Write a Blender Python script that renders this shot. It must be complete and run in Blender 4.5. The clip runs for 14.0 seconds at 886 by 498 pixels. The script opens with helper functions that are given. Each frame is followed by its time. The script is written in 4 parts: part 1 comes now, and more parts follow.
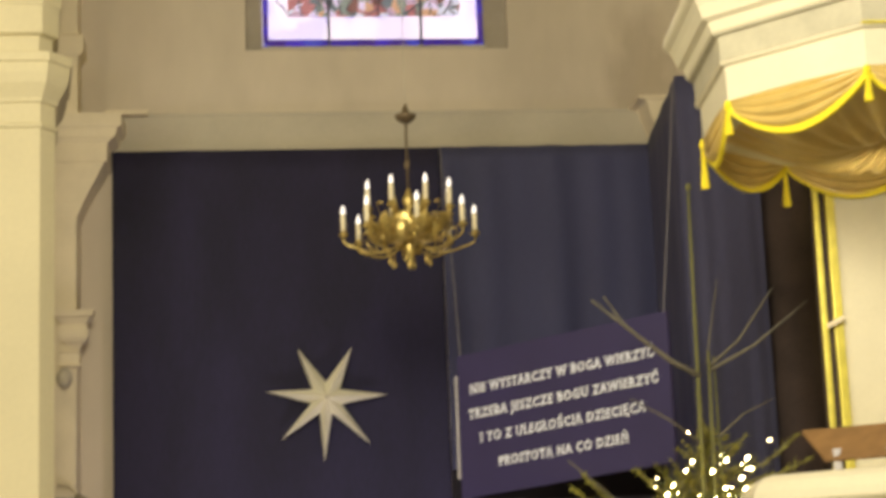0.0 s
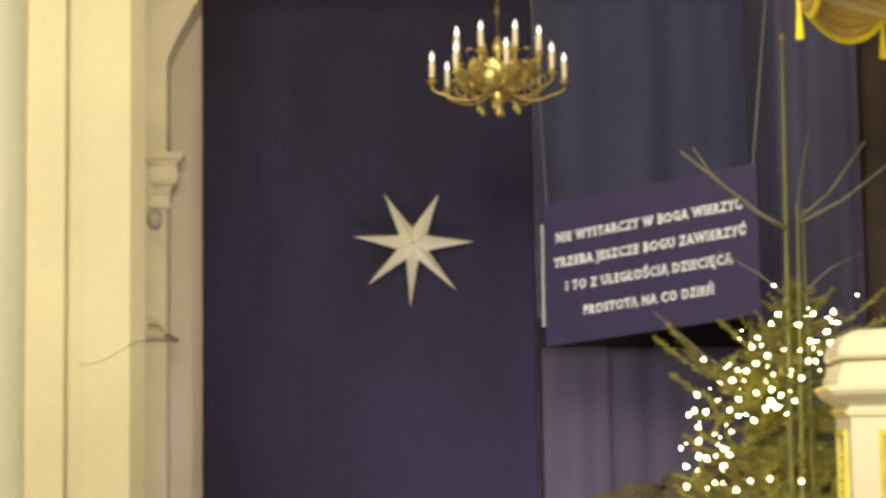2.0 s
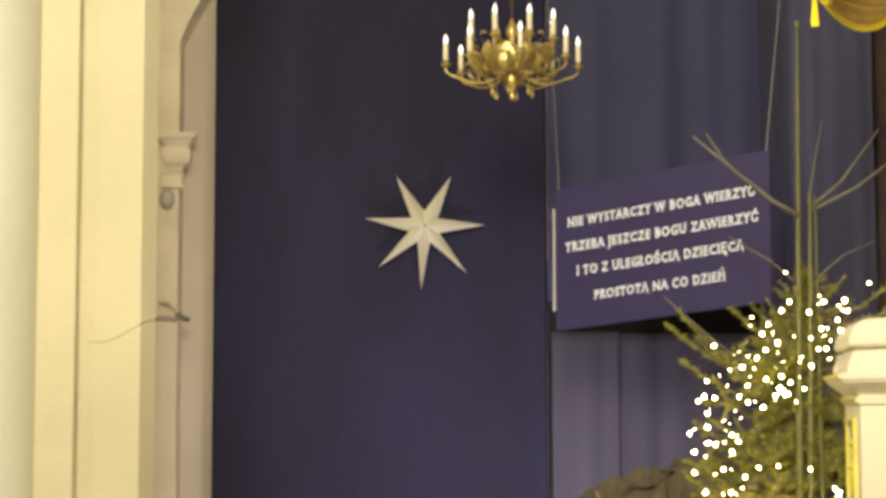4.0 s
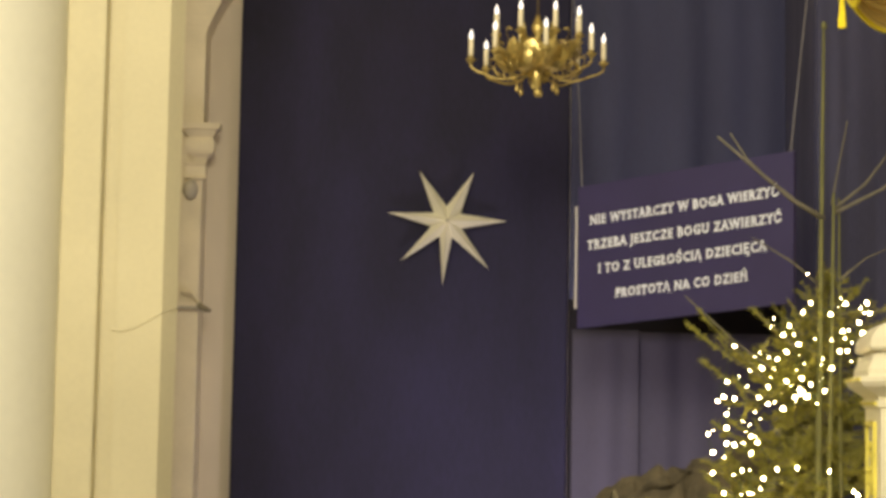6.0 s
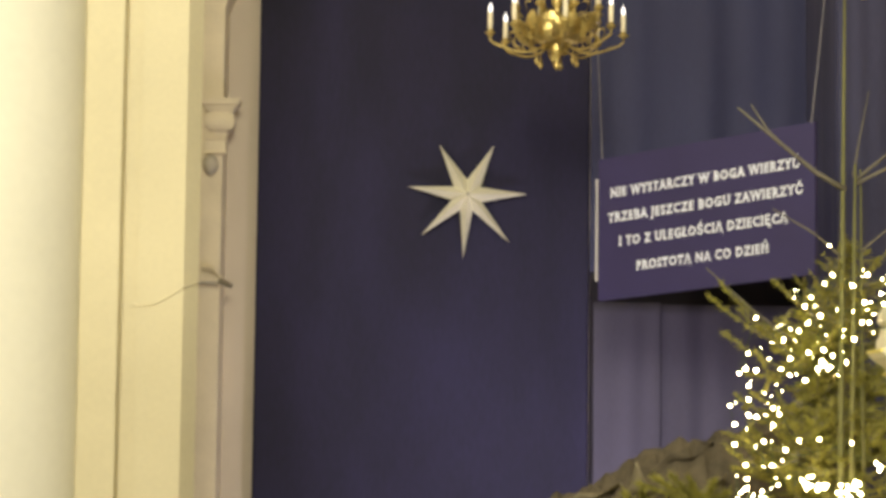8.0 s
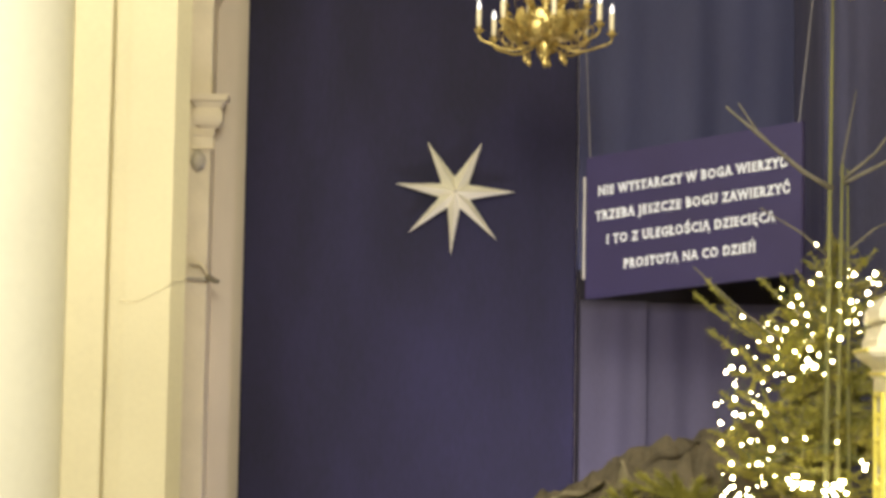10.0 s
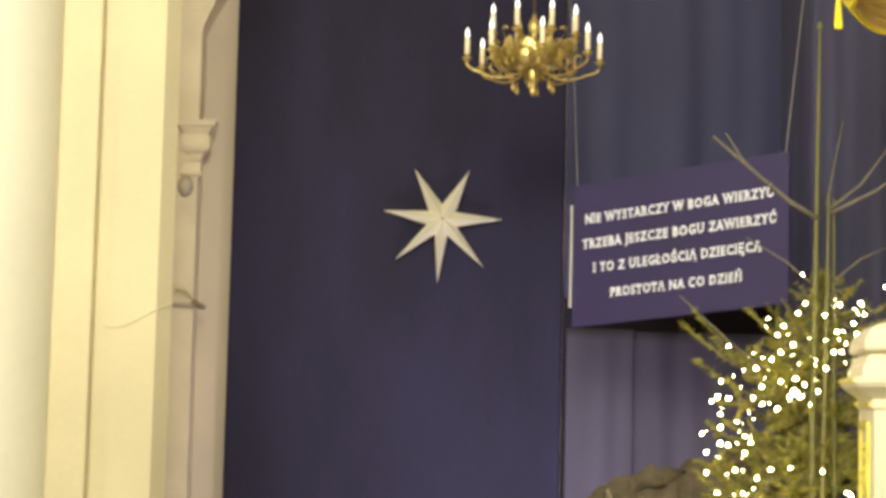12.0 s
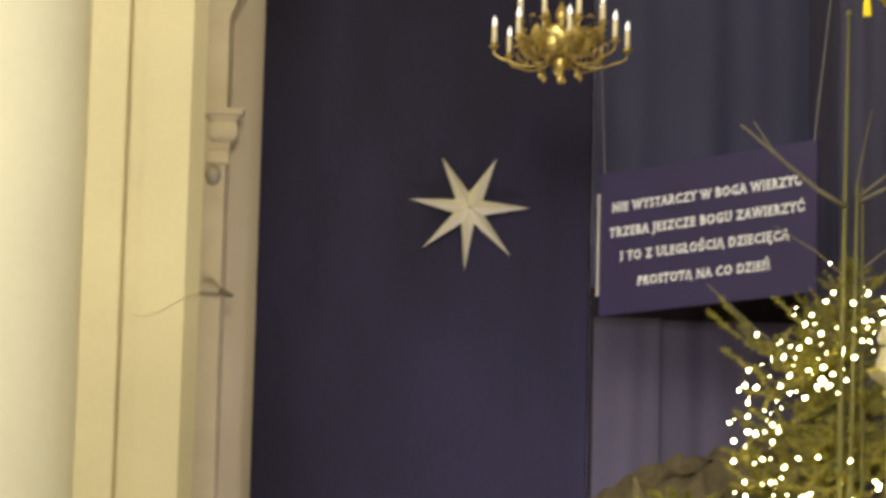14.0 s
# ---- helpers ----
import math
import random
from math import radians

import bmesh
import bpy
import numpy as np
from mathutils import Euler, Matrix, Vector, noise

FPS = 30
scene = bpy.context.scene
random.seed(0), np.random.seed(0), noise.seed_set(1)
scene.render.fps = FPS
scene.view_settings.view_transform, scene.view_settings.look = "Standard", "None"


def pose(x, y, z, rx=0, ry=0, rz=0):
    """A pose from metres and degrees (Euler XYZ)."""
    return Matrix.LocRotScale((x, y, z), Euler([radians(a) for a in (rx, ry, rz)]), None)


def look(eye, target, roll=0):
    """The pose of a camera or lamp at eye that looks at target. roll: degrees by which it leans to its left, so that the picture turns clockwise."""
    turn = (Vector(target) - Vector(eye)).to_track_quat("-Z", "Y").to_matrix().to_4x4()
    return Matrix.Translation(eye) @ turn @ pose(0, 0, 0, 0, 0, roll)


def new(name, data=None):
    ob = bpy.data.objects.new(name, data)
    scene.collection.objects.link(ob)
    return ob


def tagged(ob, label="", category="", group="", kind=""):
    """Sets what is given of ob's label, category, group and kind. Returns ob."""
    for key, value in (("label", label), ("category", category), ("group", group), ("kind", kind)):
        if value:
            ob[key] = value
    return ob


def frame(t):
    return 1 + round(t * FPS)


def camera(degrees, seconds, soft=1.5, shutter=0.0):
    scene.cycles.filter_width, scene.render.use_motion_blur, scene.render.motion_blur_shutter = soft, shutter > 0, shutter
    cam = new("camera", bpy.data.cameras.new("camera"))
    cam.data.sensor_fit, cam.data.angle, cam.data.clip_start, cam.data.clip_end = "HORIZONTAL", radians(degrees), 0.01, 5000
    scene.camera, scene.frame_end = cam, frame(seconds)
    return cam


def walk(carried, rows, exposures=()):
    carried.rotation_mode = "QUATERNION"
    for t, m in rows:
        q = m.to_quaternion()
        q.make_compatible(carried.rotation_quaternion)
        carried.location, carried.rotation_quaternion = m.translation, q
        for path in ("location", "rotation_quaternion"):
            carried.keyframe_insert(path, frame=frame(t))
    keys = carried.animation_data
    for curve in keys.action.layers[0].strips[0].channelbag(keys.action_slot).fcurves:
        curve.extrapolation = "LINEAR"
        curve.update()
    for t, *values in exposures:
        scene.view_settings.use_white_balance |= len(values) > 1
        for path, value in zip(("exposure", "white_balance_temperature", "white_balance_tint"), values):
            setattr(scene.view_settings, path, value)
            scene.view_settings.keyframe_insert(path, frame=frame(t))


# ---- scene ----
cam = camera(28.5, 14.0, soft=3.7, shutter=0.5)
EYE = Vector((0.0, 0.0, 1.9))


def aim(yaw, pitch, roll):
    """Pose at EYE: yaw to the right of the nave's axis, pitch upwards, in degrees."""
    y, p = radians(yaw), radians(pitch)
    d = Vector((math.sin(y) * math.cos(p), math.cos(y) * math.cos(p), math.sin(p)))
    return look(EYE, EYE + d, roll)


# seconds, yaw, pitch, roll
PATH = [
    (0.0, 6.000, 10.631, -2.254),
    (0.2, 5.037, 9.810, -1.939),
    (0.5, 3.753, 8.834, -1.538),
    (0.8, 3.567, 7.897, -1.311),
    (1.0, 3.636, 7.087, -1.226),
    (1.2, 3.584, 6.639, -1.133),
    (1.5, 3.694, 5.955, -1.011),
    (2.0, 2.972, 5.712, -0.855),
    (2.2, 1.527, 5.678, -0.663),
    (2.5, 1.840, 5.083, -0.418),
    (2.8, 2.887, 5.493, -0.487),
    (3.0, 3.609, 5.921, -0.388),
    (3.2, 4.046, 6.030, -0.476),
    (3.5, 3.061, 5.528, -0.349),
    (3.7, 2.760, 5.299, -0.262),
    (5.8, 1.868, 4.913, 0.924),
    (6.0, 1.872, 4.991, 0.994),
    (6.2, 1.776, 4.824, 0.931),
    (6.5, 1.129, 4.534, 0.937),
    (6.8, 1.048, 4.390, 0.678),
    (7.0, 0.870, 4.372, 0.580),
    (7.2, 1.178, 4.303, 0.613),
    (7.5, 1.200, 4.096, 0.672),
    (9.8, 1.482, 4.275, 0.903),
    (10.0, 1.621, 4.031, 0.960),
    (10.2, 1.794, 3.815, 0.878),
    (10.5, 1.770, 3.902, 0.934),
    (10.8, 1.303, 4.645, 1.040),
    (11.0, 1.104, 4.897, 1.128),
    (11.3, 1.831, 4.717, 1.257),
    (11.5, 2.331, 4.541, 1.345),
    (12.0, 2.037, 4.935, 1.341),
    (12.5, 2.286, 4.554, 1.264),
    (13.0, 2.858, 4.607, 1.306),
    (13.5, 2.562, 5.370, 1.358),
    (14.0, 1.157, 4.535, 1.432),
]
# seconds, stops, kelvin, tint: the phone's own exposure wanders
EXPOSURES = [(0.0, 0.0, 6500, 10), (0.2, 0.50, 6250, 10), (0.5, 0.38, 6200, 10), (1.0, 0.33, 6250, 10), (1.5, 0.45, 6250, 10), (2.0, 0.26, 6350, 10), (2.2, 0.62, 6200, 10), (2.5, -0.18, 6500, 10), (2.8, 0.0, 6350, 10),
             (3.0, 0.80, 5950, 10), (3.2, 0.18, 6300, 10), (3.5, 0.35, 6300, 10), (6.0, 0.05, 6500, 10), (6.2, -0.32, 6450, 10), (6.5, 0.10, 6350, 10), (6.8, 0.25, 6150, 10), (7.0, 0.42, 6000, 10), (7.5, 0.25, 6150, 10),
             (10.0, 0.50, 6000, 10), (10.5, 0.38, 6150, 10), (10.8, 0.42, 6100, 10), (11.0, 0.12, 6150, 10), (11.3, 0.06, 6350, 10), (11.5, 0.32, 6200, 10), (12.0, 0.52, 6150, 10), (12.5, 0.76, 5950, 10),
             (13.0, 0.62, 6100, 10), (13.5, 0.76, 5950, 10), (14.0, 0.0, 6350, 10)]
walk(cam, [(t, aim(y, p, r)) for t, y, p, r in PATH], EXPOSURES)

# ---- world and light ----
world = bpy.data.worlds.new("overcast_sky")
scene.world = world
world.use_nodes = True
wn = world.node_tree
sky = wn.nodes.new("ShaderNodeTexSky")
sky.sky_type, sky.sun_disc = "NISHITA", False
sky.sun_elevation, sky.sun_rotation = radians(28), radians(200)
wn.links.new(sky.outputs[0], wn.nodes["Background"].inputs[0])
wn.nodes["Background"].inputs[1].default_value = 0.12


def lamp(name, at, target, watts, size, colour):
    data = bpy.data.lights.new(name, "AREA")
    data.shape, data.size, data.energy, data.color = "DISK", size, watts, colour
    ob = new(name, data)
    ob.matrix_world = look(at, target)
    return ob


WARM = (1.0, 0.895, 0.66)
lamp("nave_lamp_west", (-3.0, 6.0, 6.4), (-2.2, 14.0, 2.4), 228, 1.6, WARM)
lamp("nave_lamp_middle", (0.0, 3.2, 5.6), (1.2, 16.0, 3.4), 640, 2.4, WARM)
# added low fill, stands in for bounced light under the sounding board
lamp("underside_fill", (-2.0, 4.0, 3.0), (3.4, 10.2, 3.8), 56, 0.8, WARM)
# added fill below the satin lining, brightens the pulpit's back board
lamp("back_board_fill", (3.6, 9.75, 4.06), (4.3, 10.95, 3.0), 8, 0.25, WARM)
# added lamp hidden behind pier_1, throws the pilaster's shadows to the right
lamp("pilaster_fill", (-3.1, 14.75, 6.4), (-1.6, 16.8, 4.0), 10, 0.3, WARM)
# added fill, unseen below the view, lifts the lower part of the curtains
lamp("low_curtain_fill", (1.6, 14.2, 0.5), (1.2, 16.8, 1.9), 54, 0.9, (1.0, 0.86, 0.92))

# ---- materials ----


def material(name, colour, rough=0.6, metal=0.0, vary=0.12, scale=1.2, fine=60.0, bump=0.15, stretch=(1, 1, 1), emit=0.0, emit_colour=None):
    m = bpy.data.materials.new(name)
    m.use_nodes = True
    nt = m.node_tree
    b = nt.nodes["Principled BSDF"]
    b.inputs["Roughness"].default_value, b.inputs["Metallic"].default_value = rough, metal
    co = nt.nodes.new("ShaderNodeTexCoord")
    mp = nt.nodes.new("ShaderNodeMapping")
    mp.inputs["Scale"].default_value = stretch
    nt.links.new(co.outputs["Object"], mp.inputs[0])
    big, small = nt.nodes.new("ShaderNodeTexNoise"), nt.nodes.new("ShaderNodeTexNoise")
    for n, s in ((big, scale), (small, fine)):
        n.inputs["Scale"].default_value, n.inputs["Detail"].default_value = s, 5
        nt.links.new(mp.outputs[0], n.inputs["Vector"])
    mixn = nt.nodes.new("ShaderNodeMix")
    mixn.data_type, mixn.blend_type = "FLOAT", "MIX"
    mixn.inputs[0].default_value = 0.3
    nt.links.new(big.outputs[0], mixn.inputs[2])
    nt.links.new(small.outputs[0], mixn.inputs[3])
    ramp = nt.nodes.new("ShaderNodeValToRGB")
    ramp.color_ramp.elements[0].position, ramp.color_ramp.elements[1].position = 0.3, 0.7
    ramp.color_ramp.elements[0].color = (*[c * (1 - vary) for c in colour], 1)
    ramp.color_ramp.elements[1].color = (*[min(1, c * (1 + vary)) for c in colour], 1)
    nt.links.new(mixn.outputs[0], ramp.inputs[0])
    nt.links.new(ramp.outputs[0], b.inputs["Base Color"])
    if bump:
        bp = nt.nodes.new("ShaderNodeBump")
        bp.inputs["Strength"].default_value, bp.inputs["Distance"].default_value = bump, 0.01
        nt.links.new(mixn.outputs[0], bp.inputs["Height"])
        nt.links.new(bp.outputs[0], b.inputs["Normal"])
    if emit:
        b.inputs["Emission Color"].default_value = (*(emit_colour or colour), 1)
        b.inputs["Emission Strength"].default_value = emit
    return m


def pane_glass(name, colours, scale):
    """Coloured window glass that lets the sky's light through."""
    m = bpy.data.materials.new(name)
    m.use_nodes = True
    nt = m.node_tree
    out = nt.nodes["Material Output"]
    tr, gl, mx = nt.nodes.new("ShaderNodeBsdfTransparent"), nt.nodes.new("ShaderNodeBsdfGlossy"), nt.nodes.new("ShaderNodeMixShader")
    gl.inputs["Roughness"].default_value = 0.15
    mx.inputs[0].default_value = 0.06
    co, vo = nt.nodes.new("ShaderNodeTexCoord"), nt.nodes.new("ShaderNodeTexVoronoi")
    nz, add = nt.nodes.new("ShaderNodeTexNoise"), nt.nodes.new("ShaderNodeMixRGB")
    nz.inputs["Scale"].default_value = 3.0
    add.blend_type, add.inputs[0].default_value = "ADD", 0.35
    nt.links.new(co.outputs["Object"], nz.inputs["Vector"])
    nt.links.new(co.outputs["Object"], add.inputs[1])
    nt.links.new(nz.outputs["Color"], add.inputs[2])
    vo.inputs["Scale"].default_value = scale
    nt.links.new(add.outputs[0], vo.inputs["Vector"])
    ramp = nt.nodes.new("ShaderNodeValToRGB")
    ramp.color_ramp.interpolation = "CONSTANT"
    while len(ramp.color_ramp.elements) < len(colours):
        ramp.color_ramp.elements.new(0.5)
    for i, (e, c) in enumerate(zip(ramp.color_ramp.elements, colours)):
        e.position, e.color = i / len(colours), (*c, 1)
    sep = nt.nodes.new("ShaderNodeSeparateColor")
    nt.links.new(vo.outputs["Color"], sep.inputs[0])
    nt.links.new(sep.outputs[0], ramp.inputs[0])
    nt.links.new(ramp.outputs[0], tr.inputs[0])
    nt.links.new(tr.outputs[0], mx.inputs[1])
    nt.links.new(gl.outputs[0], mx.inputs[2])
    nt.links.new(mx.outputs[0], out.inputs[0])
    return m


PLASTER = material("cream_plaster", (0.63, 0.57, 0.375), 0.75, vary=0.08, scale=0.9, fine=25, bump=0.12)
BACK_PLASTER = material("beige_plaster", (0.56, 0.49, 0.385), 0.85, vary=0.13, scale=0.9, fine=5, bump=0.06, stretch=(1, 1, 0.4))


def stain(m, centre, size, depth):
    """A damp stain with an uneven outline on a plastered wall."""
    nt = m.node_tree
    b = nt.nodes["Principled BSDF"]
    base = b.inputs["Base Color"].links[0].from_socket
    co, mp = nt.nodes.new("ShaderNodeTexCoord"), nt.nodes.new("ShaderNodeMapping")
    mp.vector_type = "TEXTURE"
    mp.inputs["Location"].default_value, mp.inputs["Scale"].default_value = centre, size
    nt.links.new(co.outputs["Object"], mp.inputs[0])
    nz = nt.nodes.new("ShaderNodeTexNoise")
    nz.inputs["Scale"].default_value, nz.inputs["Detail"].default_value = 2.4, 7
    nt.links.new(mp.outputs[0], nz.inputs["Vector"])
    grad = nt.nodes.new("ShaderNodeTexGradient")
    grad.gradient_type = "SPHERICAL"
    nt.links.new(mp.outputs[0], grad.inputs[0])
    mul = nt.nodes.new("ShaderNodeMath")
    mul.operation = "MULTIPLY"
    nt.links.new(nz.outputs[0], mul.inputs[0])
    nt.links.new(grad.outputs["Fac"], mul.inputs[1])
    ramp = nt.nodes.new("ShaderNodeValToRGB")
    ramp.color_ramp.elements[0].position, ramp.color_ramp.elements[1].position = 0.12, 0.34
    ramp.color_ramp.elements[0].color, ramp.color_ramp.elements[1].color = (1, 1, 1, 1), (1 - depth, 1 - depth * 1.1, 1 - depth * 1.2, 1)
    nt.links.new(mul.outputs[0], ramp.inputs[0])
    mx = nt.nodes.new("ShaderNodeMixRGB")
    mx.blend_type, mx.inputs[0].default_value = "MULTIPLY", 1.0
    nt.links.new(base, mx.inputs[1])
    nt.links.new(ramp.outputs[0], mx.inputs[2])
    nt.links.new(mx.outputs[0], b.inputs["Base Color"])


stain(BACK_PLASTER, (3.85, 16.82, 6.9), (0.62, 1.0, 1.1), 0.2)
BAND = material("grey_stone_band", (0.44, 0.40, 0.31), 0.75, vary=0.10, scale=1.5, fine=30)
WHITEWASH = material("whitewashed_plaster", (0.72, 0.70, 0.58), 0.75, vary=0.06, scale=0.7, fine=12, bump=0.08)
STUCCO = material("pale_stucco", (0.68, 0.595, 0.43), 0.7, vary=0.10, scale=3, fine=40)
FLOOR = material("stone_floor", (0.22, 0.19, 0.16), 0.5, vary=0.2, scale=2)
NAVY = material("navy_cloth", (0.0128, 0.0110, 0.0375), 0.85, vary=0.45, scale=1.7, fine=26, bump=0.3, stretch=(1, 1, 0.35))
SLATE = material("slate_blue_cloth", (0.039, 0.0415, 0.094), 0.8, vary=0.30, scale=1.6, fine=90, bump=0.3, stretch=(1, 1, 0.15))
PLUM = material("plum_cloth", (0.050, 0.050, 0.104), 0.85, vary=0.3, scale=1.6, fine=60, bump=0.3, stretch=(1, 1, 0.2))
LILAC = material("dusky_lilac_cloth", (0.056, 0.051, 0.081), 0.85, vary=0.25, scale=1.6, fine=90, bump=0.3, stretch=(1, 1, 0.2))
BOARD = material("dark_purple_vinyl", (0.029, 0.0215, 0.094), 0.65, vary=0.15, scale=2, fine=60, bump=0.05)
LETTER = material("white_letters", (0.86, 0.89, 1.0), 0.6, vary=0.03, bump=0)
WHITE_EDGE = material("white_vinyl_back", (0.56, 0.54, 0.56), 0.5, vary=0.05)
ROPE = material("grey_cord", (0.20, 0.19, 0.22), 0.8, vary=0.2, scale=20)
PAPER = material("cream_paper", (0.76, 0.725, 0.58), 0.8, vary=0.05, scale=5, fine=80)
BRASS = material("polished_brass", (0.62, 0.49, 0.18), 0.4, 0.85, vary=0.4, scale=22, fine=90, bump=0.5)
CANDLE = material("ivory_candle_sleeve", (0.78, 0.70, 0.50), 0.5, vary=0.06, scale=20)
CANDLE_BULB = material("candle_bulb", (0.9, 0.88, 0.85), 0.2, vary=0.02, bump=0, emit=1.1, emit_colour=(1.0, 0.93, 0.88))
PULPIT = material("cream_painted_wood", (0.74, 0.69, 0.52), 0.45, vary=0.07, scale=2.5, fine=40, bump=0.08)
PULPIT_GREY = material("marbled_grey_paint", (0.50, 0.47, 0.35), 0.45, vary=0.16, scale=5, fine=30, bump=0.05)
GOLD = material("gilding", (0.78, 0.69, 0.13), 0.4, 0.35, vary=0.18, scale=12, fine=70)
SATIN = material("old_gold_satin", (0.58, 0.42, 0.13), 0.33, vary=0.16, scale=7, fine=120, bump=0.2)
TRIM = material("yellow_fringe", (0.80, 0.66, 0.02), 0.7, vary=0.15, scale=40, fine=200, bump=0.4)
OAK = material("brown_oak", (0.22, 0.12, 0.045), 0.45, vary=0.25, scale=4, fine=50, stretch=(0.3, 3, 3))
DARK_WOOD = material("dark_walnut", (0.048, 0.031, 0.028), 0.8, vary=0.4, scale=3, fine=40)
PALE_GREY = material("pale_grey_paint", (0.42, 0.38, 0.30), 0.55, vary=0.2, scale=10)
DARK_GREY = material("dull_grey_metal", (0.27, 0.24, 0.19), 0.5, 0.4, vary=0.2, scale=10)
IRON = material("dark_iron", (0.05, 0.042, 0.035), 0.5, 0.7, vary=0.3, scale=15)
# greyer than the wall, with the recess's shade put into the colour
JAMB = material("shaded_jamb", (0.34, 0.30, 0.24), 0.8, vary=0.12, scale=2, fine=15)
LEAD = material("lead_came", (0.06, 0.055, 0.09), 0.6, 0.3, vary=0.2, scale=10)
BLUE_GLASS = pane_glass("violet_blue_glass", [(0.19, 0.14, 0.50), (0.23, 0.17, 0.60), (0.22, 0.24, 0.62), (0.20, 0.12, 0.42)], 5)
CLEAR_GLASS = pane_glass("milky_glass", [(0.95, 0.92, 1.0), (0.88, 0.86, 0.97), (1.0, 0.98, 1.0)], 4)
MOSAIC_GLASS = pane_glass("mosaic_glass", [(0.82, 0.78, 0.84), (0.48, 0.34, 0.30), (0.75, 0.60, 0.45), (0.40, 0.44, 0.44), (0.72, 0.62, 0.68), (0.66, 0.44, 0.42), (0.80, 0.82, 0.84), (0.50, 0.54, 0.48)], 9)
BARK = material("green_brown_bark", (0.125, 0.122, 0.042), 0.8, vary=0.3, scale=8, fine=60, stretch=(1, 1, 0.2))
TWIG = material("bare_twig", (0.125, 0.112, 0.088), 0.85, vary=0.25, scale=10)
NEEDLE = material("fir_needles", (0.235, 0.222, 0.034), 0.65, vary=0.5, scale=6, fine=60, bump=0)
FAIRY = material("fairy_bulb", (1.0, 0.92, 0.7), 0.3, vary=0.02, bump=0, emit=55, emit_colour=(1.0, 0.80, 0.36))
WIRE = material("green_wire", (0.03, 0.05, 0.015), 0.6, vary=0.2)
CRUMPLED = material("crumpled_rock_paper", (0.088, 0.071, 0.044), 0.9, vary=0.5, scale=5, fine=25, bump=0.5)
# near-black so that the gap below the text board reads as shade
BLACK = material("dark_gap_shade", (0.016, 0.013, 0.022), 0.9, vary=0.2)
DULL = material("dull_bronze", (0.16, 0.12, 0.075), 0.5, 0.6, vary=0.2, scale=12)
CABLE = material("cream_cable", (0.74, 0.68, 0.48), 0.6, vary=0.1)

# ---- mesh helpers ----


def thing(name, label, category, group="", kind="", at=(0, 0, 0)):
    ob = new(name)
    ob.empty_display_size = 0.1
    ob.location = at
    return tagged(ob, label, category, group, kind)


def smooth(me, on=True):
    for p in me.polygons:
        p.use_smooth = on


def part(name, bm, mat, parent=None, label="", shade=False):
    me = bpy.data.meshes.new(name)
    bmesh.ops.recalc_face_normals(bm, faces=bm.faces)
    bm.to_mesh(me)
    bm.free()
    me.materials.append(mat)
    smooth(me, shade)
    ob = new(name, me)
    if parent is not None:
        ob.parent = parent
        at, p = Vector((0, 0, 0)), parent
        while p is not None:
            at += p.location
            p = p.parent
        ob.location = -at if parent.parent is None and parent.type == "EMPTY" else Vector((0, 0, 0))
    if label:
        ob["label"] = label
    return ob


def box(bm, lo, hi, bevel=0.0):
    x0, y0, z0 = lo
    x1, y1, z1 = hi
    vs = [bm.verts.new(c) for c in ((x0, y0, z0), (x1, y0, z0), (x1, y1, z0), (x0, y1, z0), (x0, y0, z1), (x1, y0, z1), (x1, y1, z1), (x0, y1, z1))]
    fs = [bm.faces.new([vs[i] for i in f]) for f in ((3, 2, 1, 0), (4, 5, 6, 7), (0, 1, 5, 4), (1, 2, 6, 5), (2, 3, 7, 6), (3, 0, 4, 7))]
    if bevel:
        es = {e for f in fs for e in f.edges}
        bmesh.ops.bevel(bm, geom=list(es), offset=bevel, segments=2, profile=0.5, affect="EDGES")
    return bm


def boxes(*pairs, bevel=0.0):
    bm = bmesh.new()
    for lo, hi in pairs:
        box(bm, lo, hi, bevel)
    return bm


def loft(bm, rings, close=True, caps=True):
    """Skin between rings of equal length."""
    made = [[bm.verts.new(p) for p in r] for r in rings]
    n = len(made[0])
    for a, b in zip(made, made[1:]):
        for i in range(n if close else n - 1):
            j = (i + 1) % n
            bm.faces.new((a[i], a[j], b[j], b[i]))
    if caps and close:
        bm.faces.new(made[0][::-1])
        bm.faces.new(made[-1])
    return bm


def lathe(bm, profile, centre, seg=16, turn=0.0):
    cx, cy = centre
    rings = []
    for r, z in profile:
        rings.append([(cx + r * math.cos(turn + 2 * math.pi * i / seg), cy + r * math.sin(turn + 2 * math.pi * i / seg), z) for i in range(seg)])
    return loft(bm, rings)


def octagon(bm, profile, centre, turn=-5):
    """An eight-sided turning: profile of (apothem, z)."""
    k = 1 / math.cos(math.pi / 8)
    return lathe(bm, [(a * k, z) for a, z in profile], centre, 8, math.pi / 8 + radians(turn))


def tube(bm, points, r0, r1=None, seg=6):
    r1 = r0 if r1 is None else r1
    pts = [Vector(p) for p in points]
    rings = []
    for i, p in enumerate(pts):
        d = (pts[min(i + 1, len(pts) - 1)] - pts[max(i - 1, 0)]).normalized()
        side = d.cross(Vector((0, 0, 1)) if abs(d.z) < 0.95 else Vector((1, 0, 0))).normalized()
        up = side.cross(d)
        r = r0 + (r1 - r0) * i / max(1, len(pts) - 1)
        rings.append([p + side * (r * math.cos(2 * math.pi * k / seg)) + up * (r * math.sin(2 * math.pi * k / seg)) for k in range(seg)])
    return loft(bm, rings)


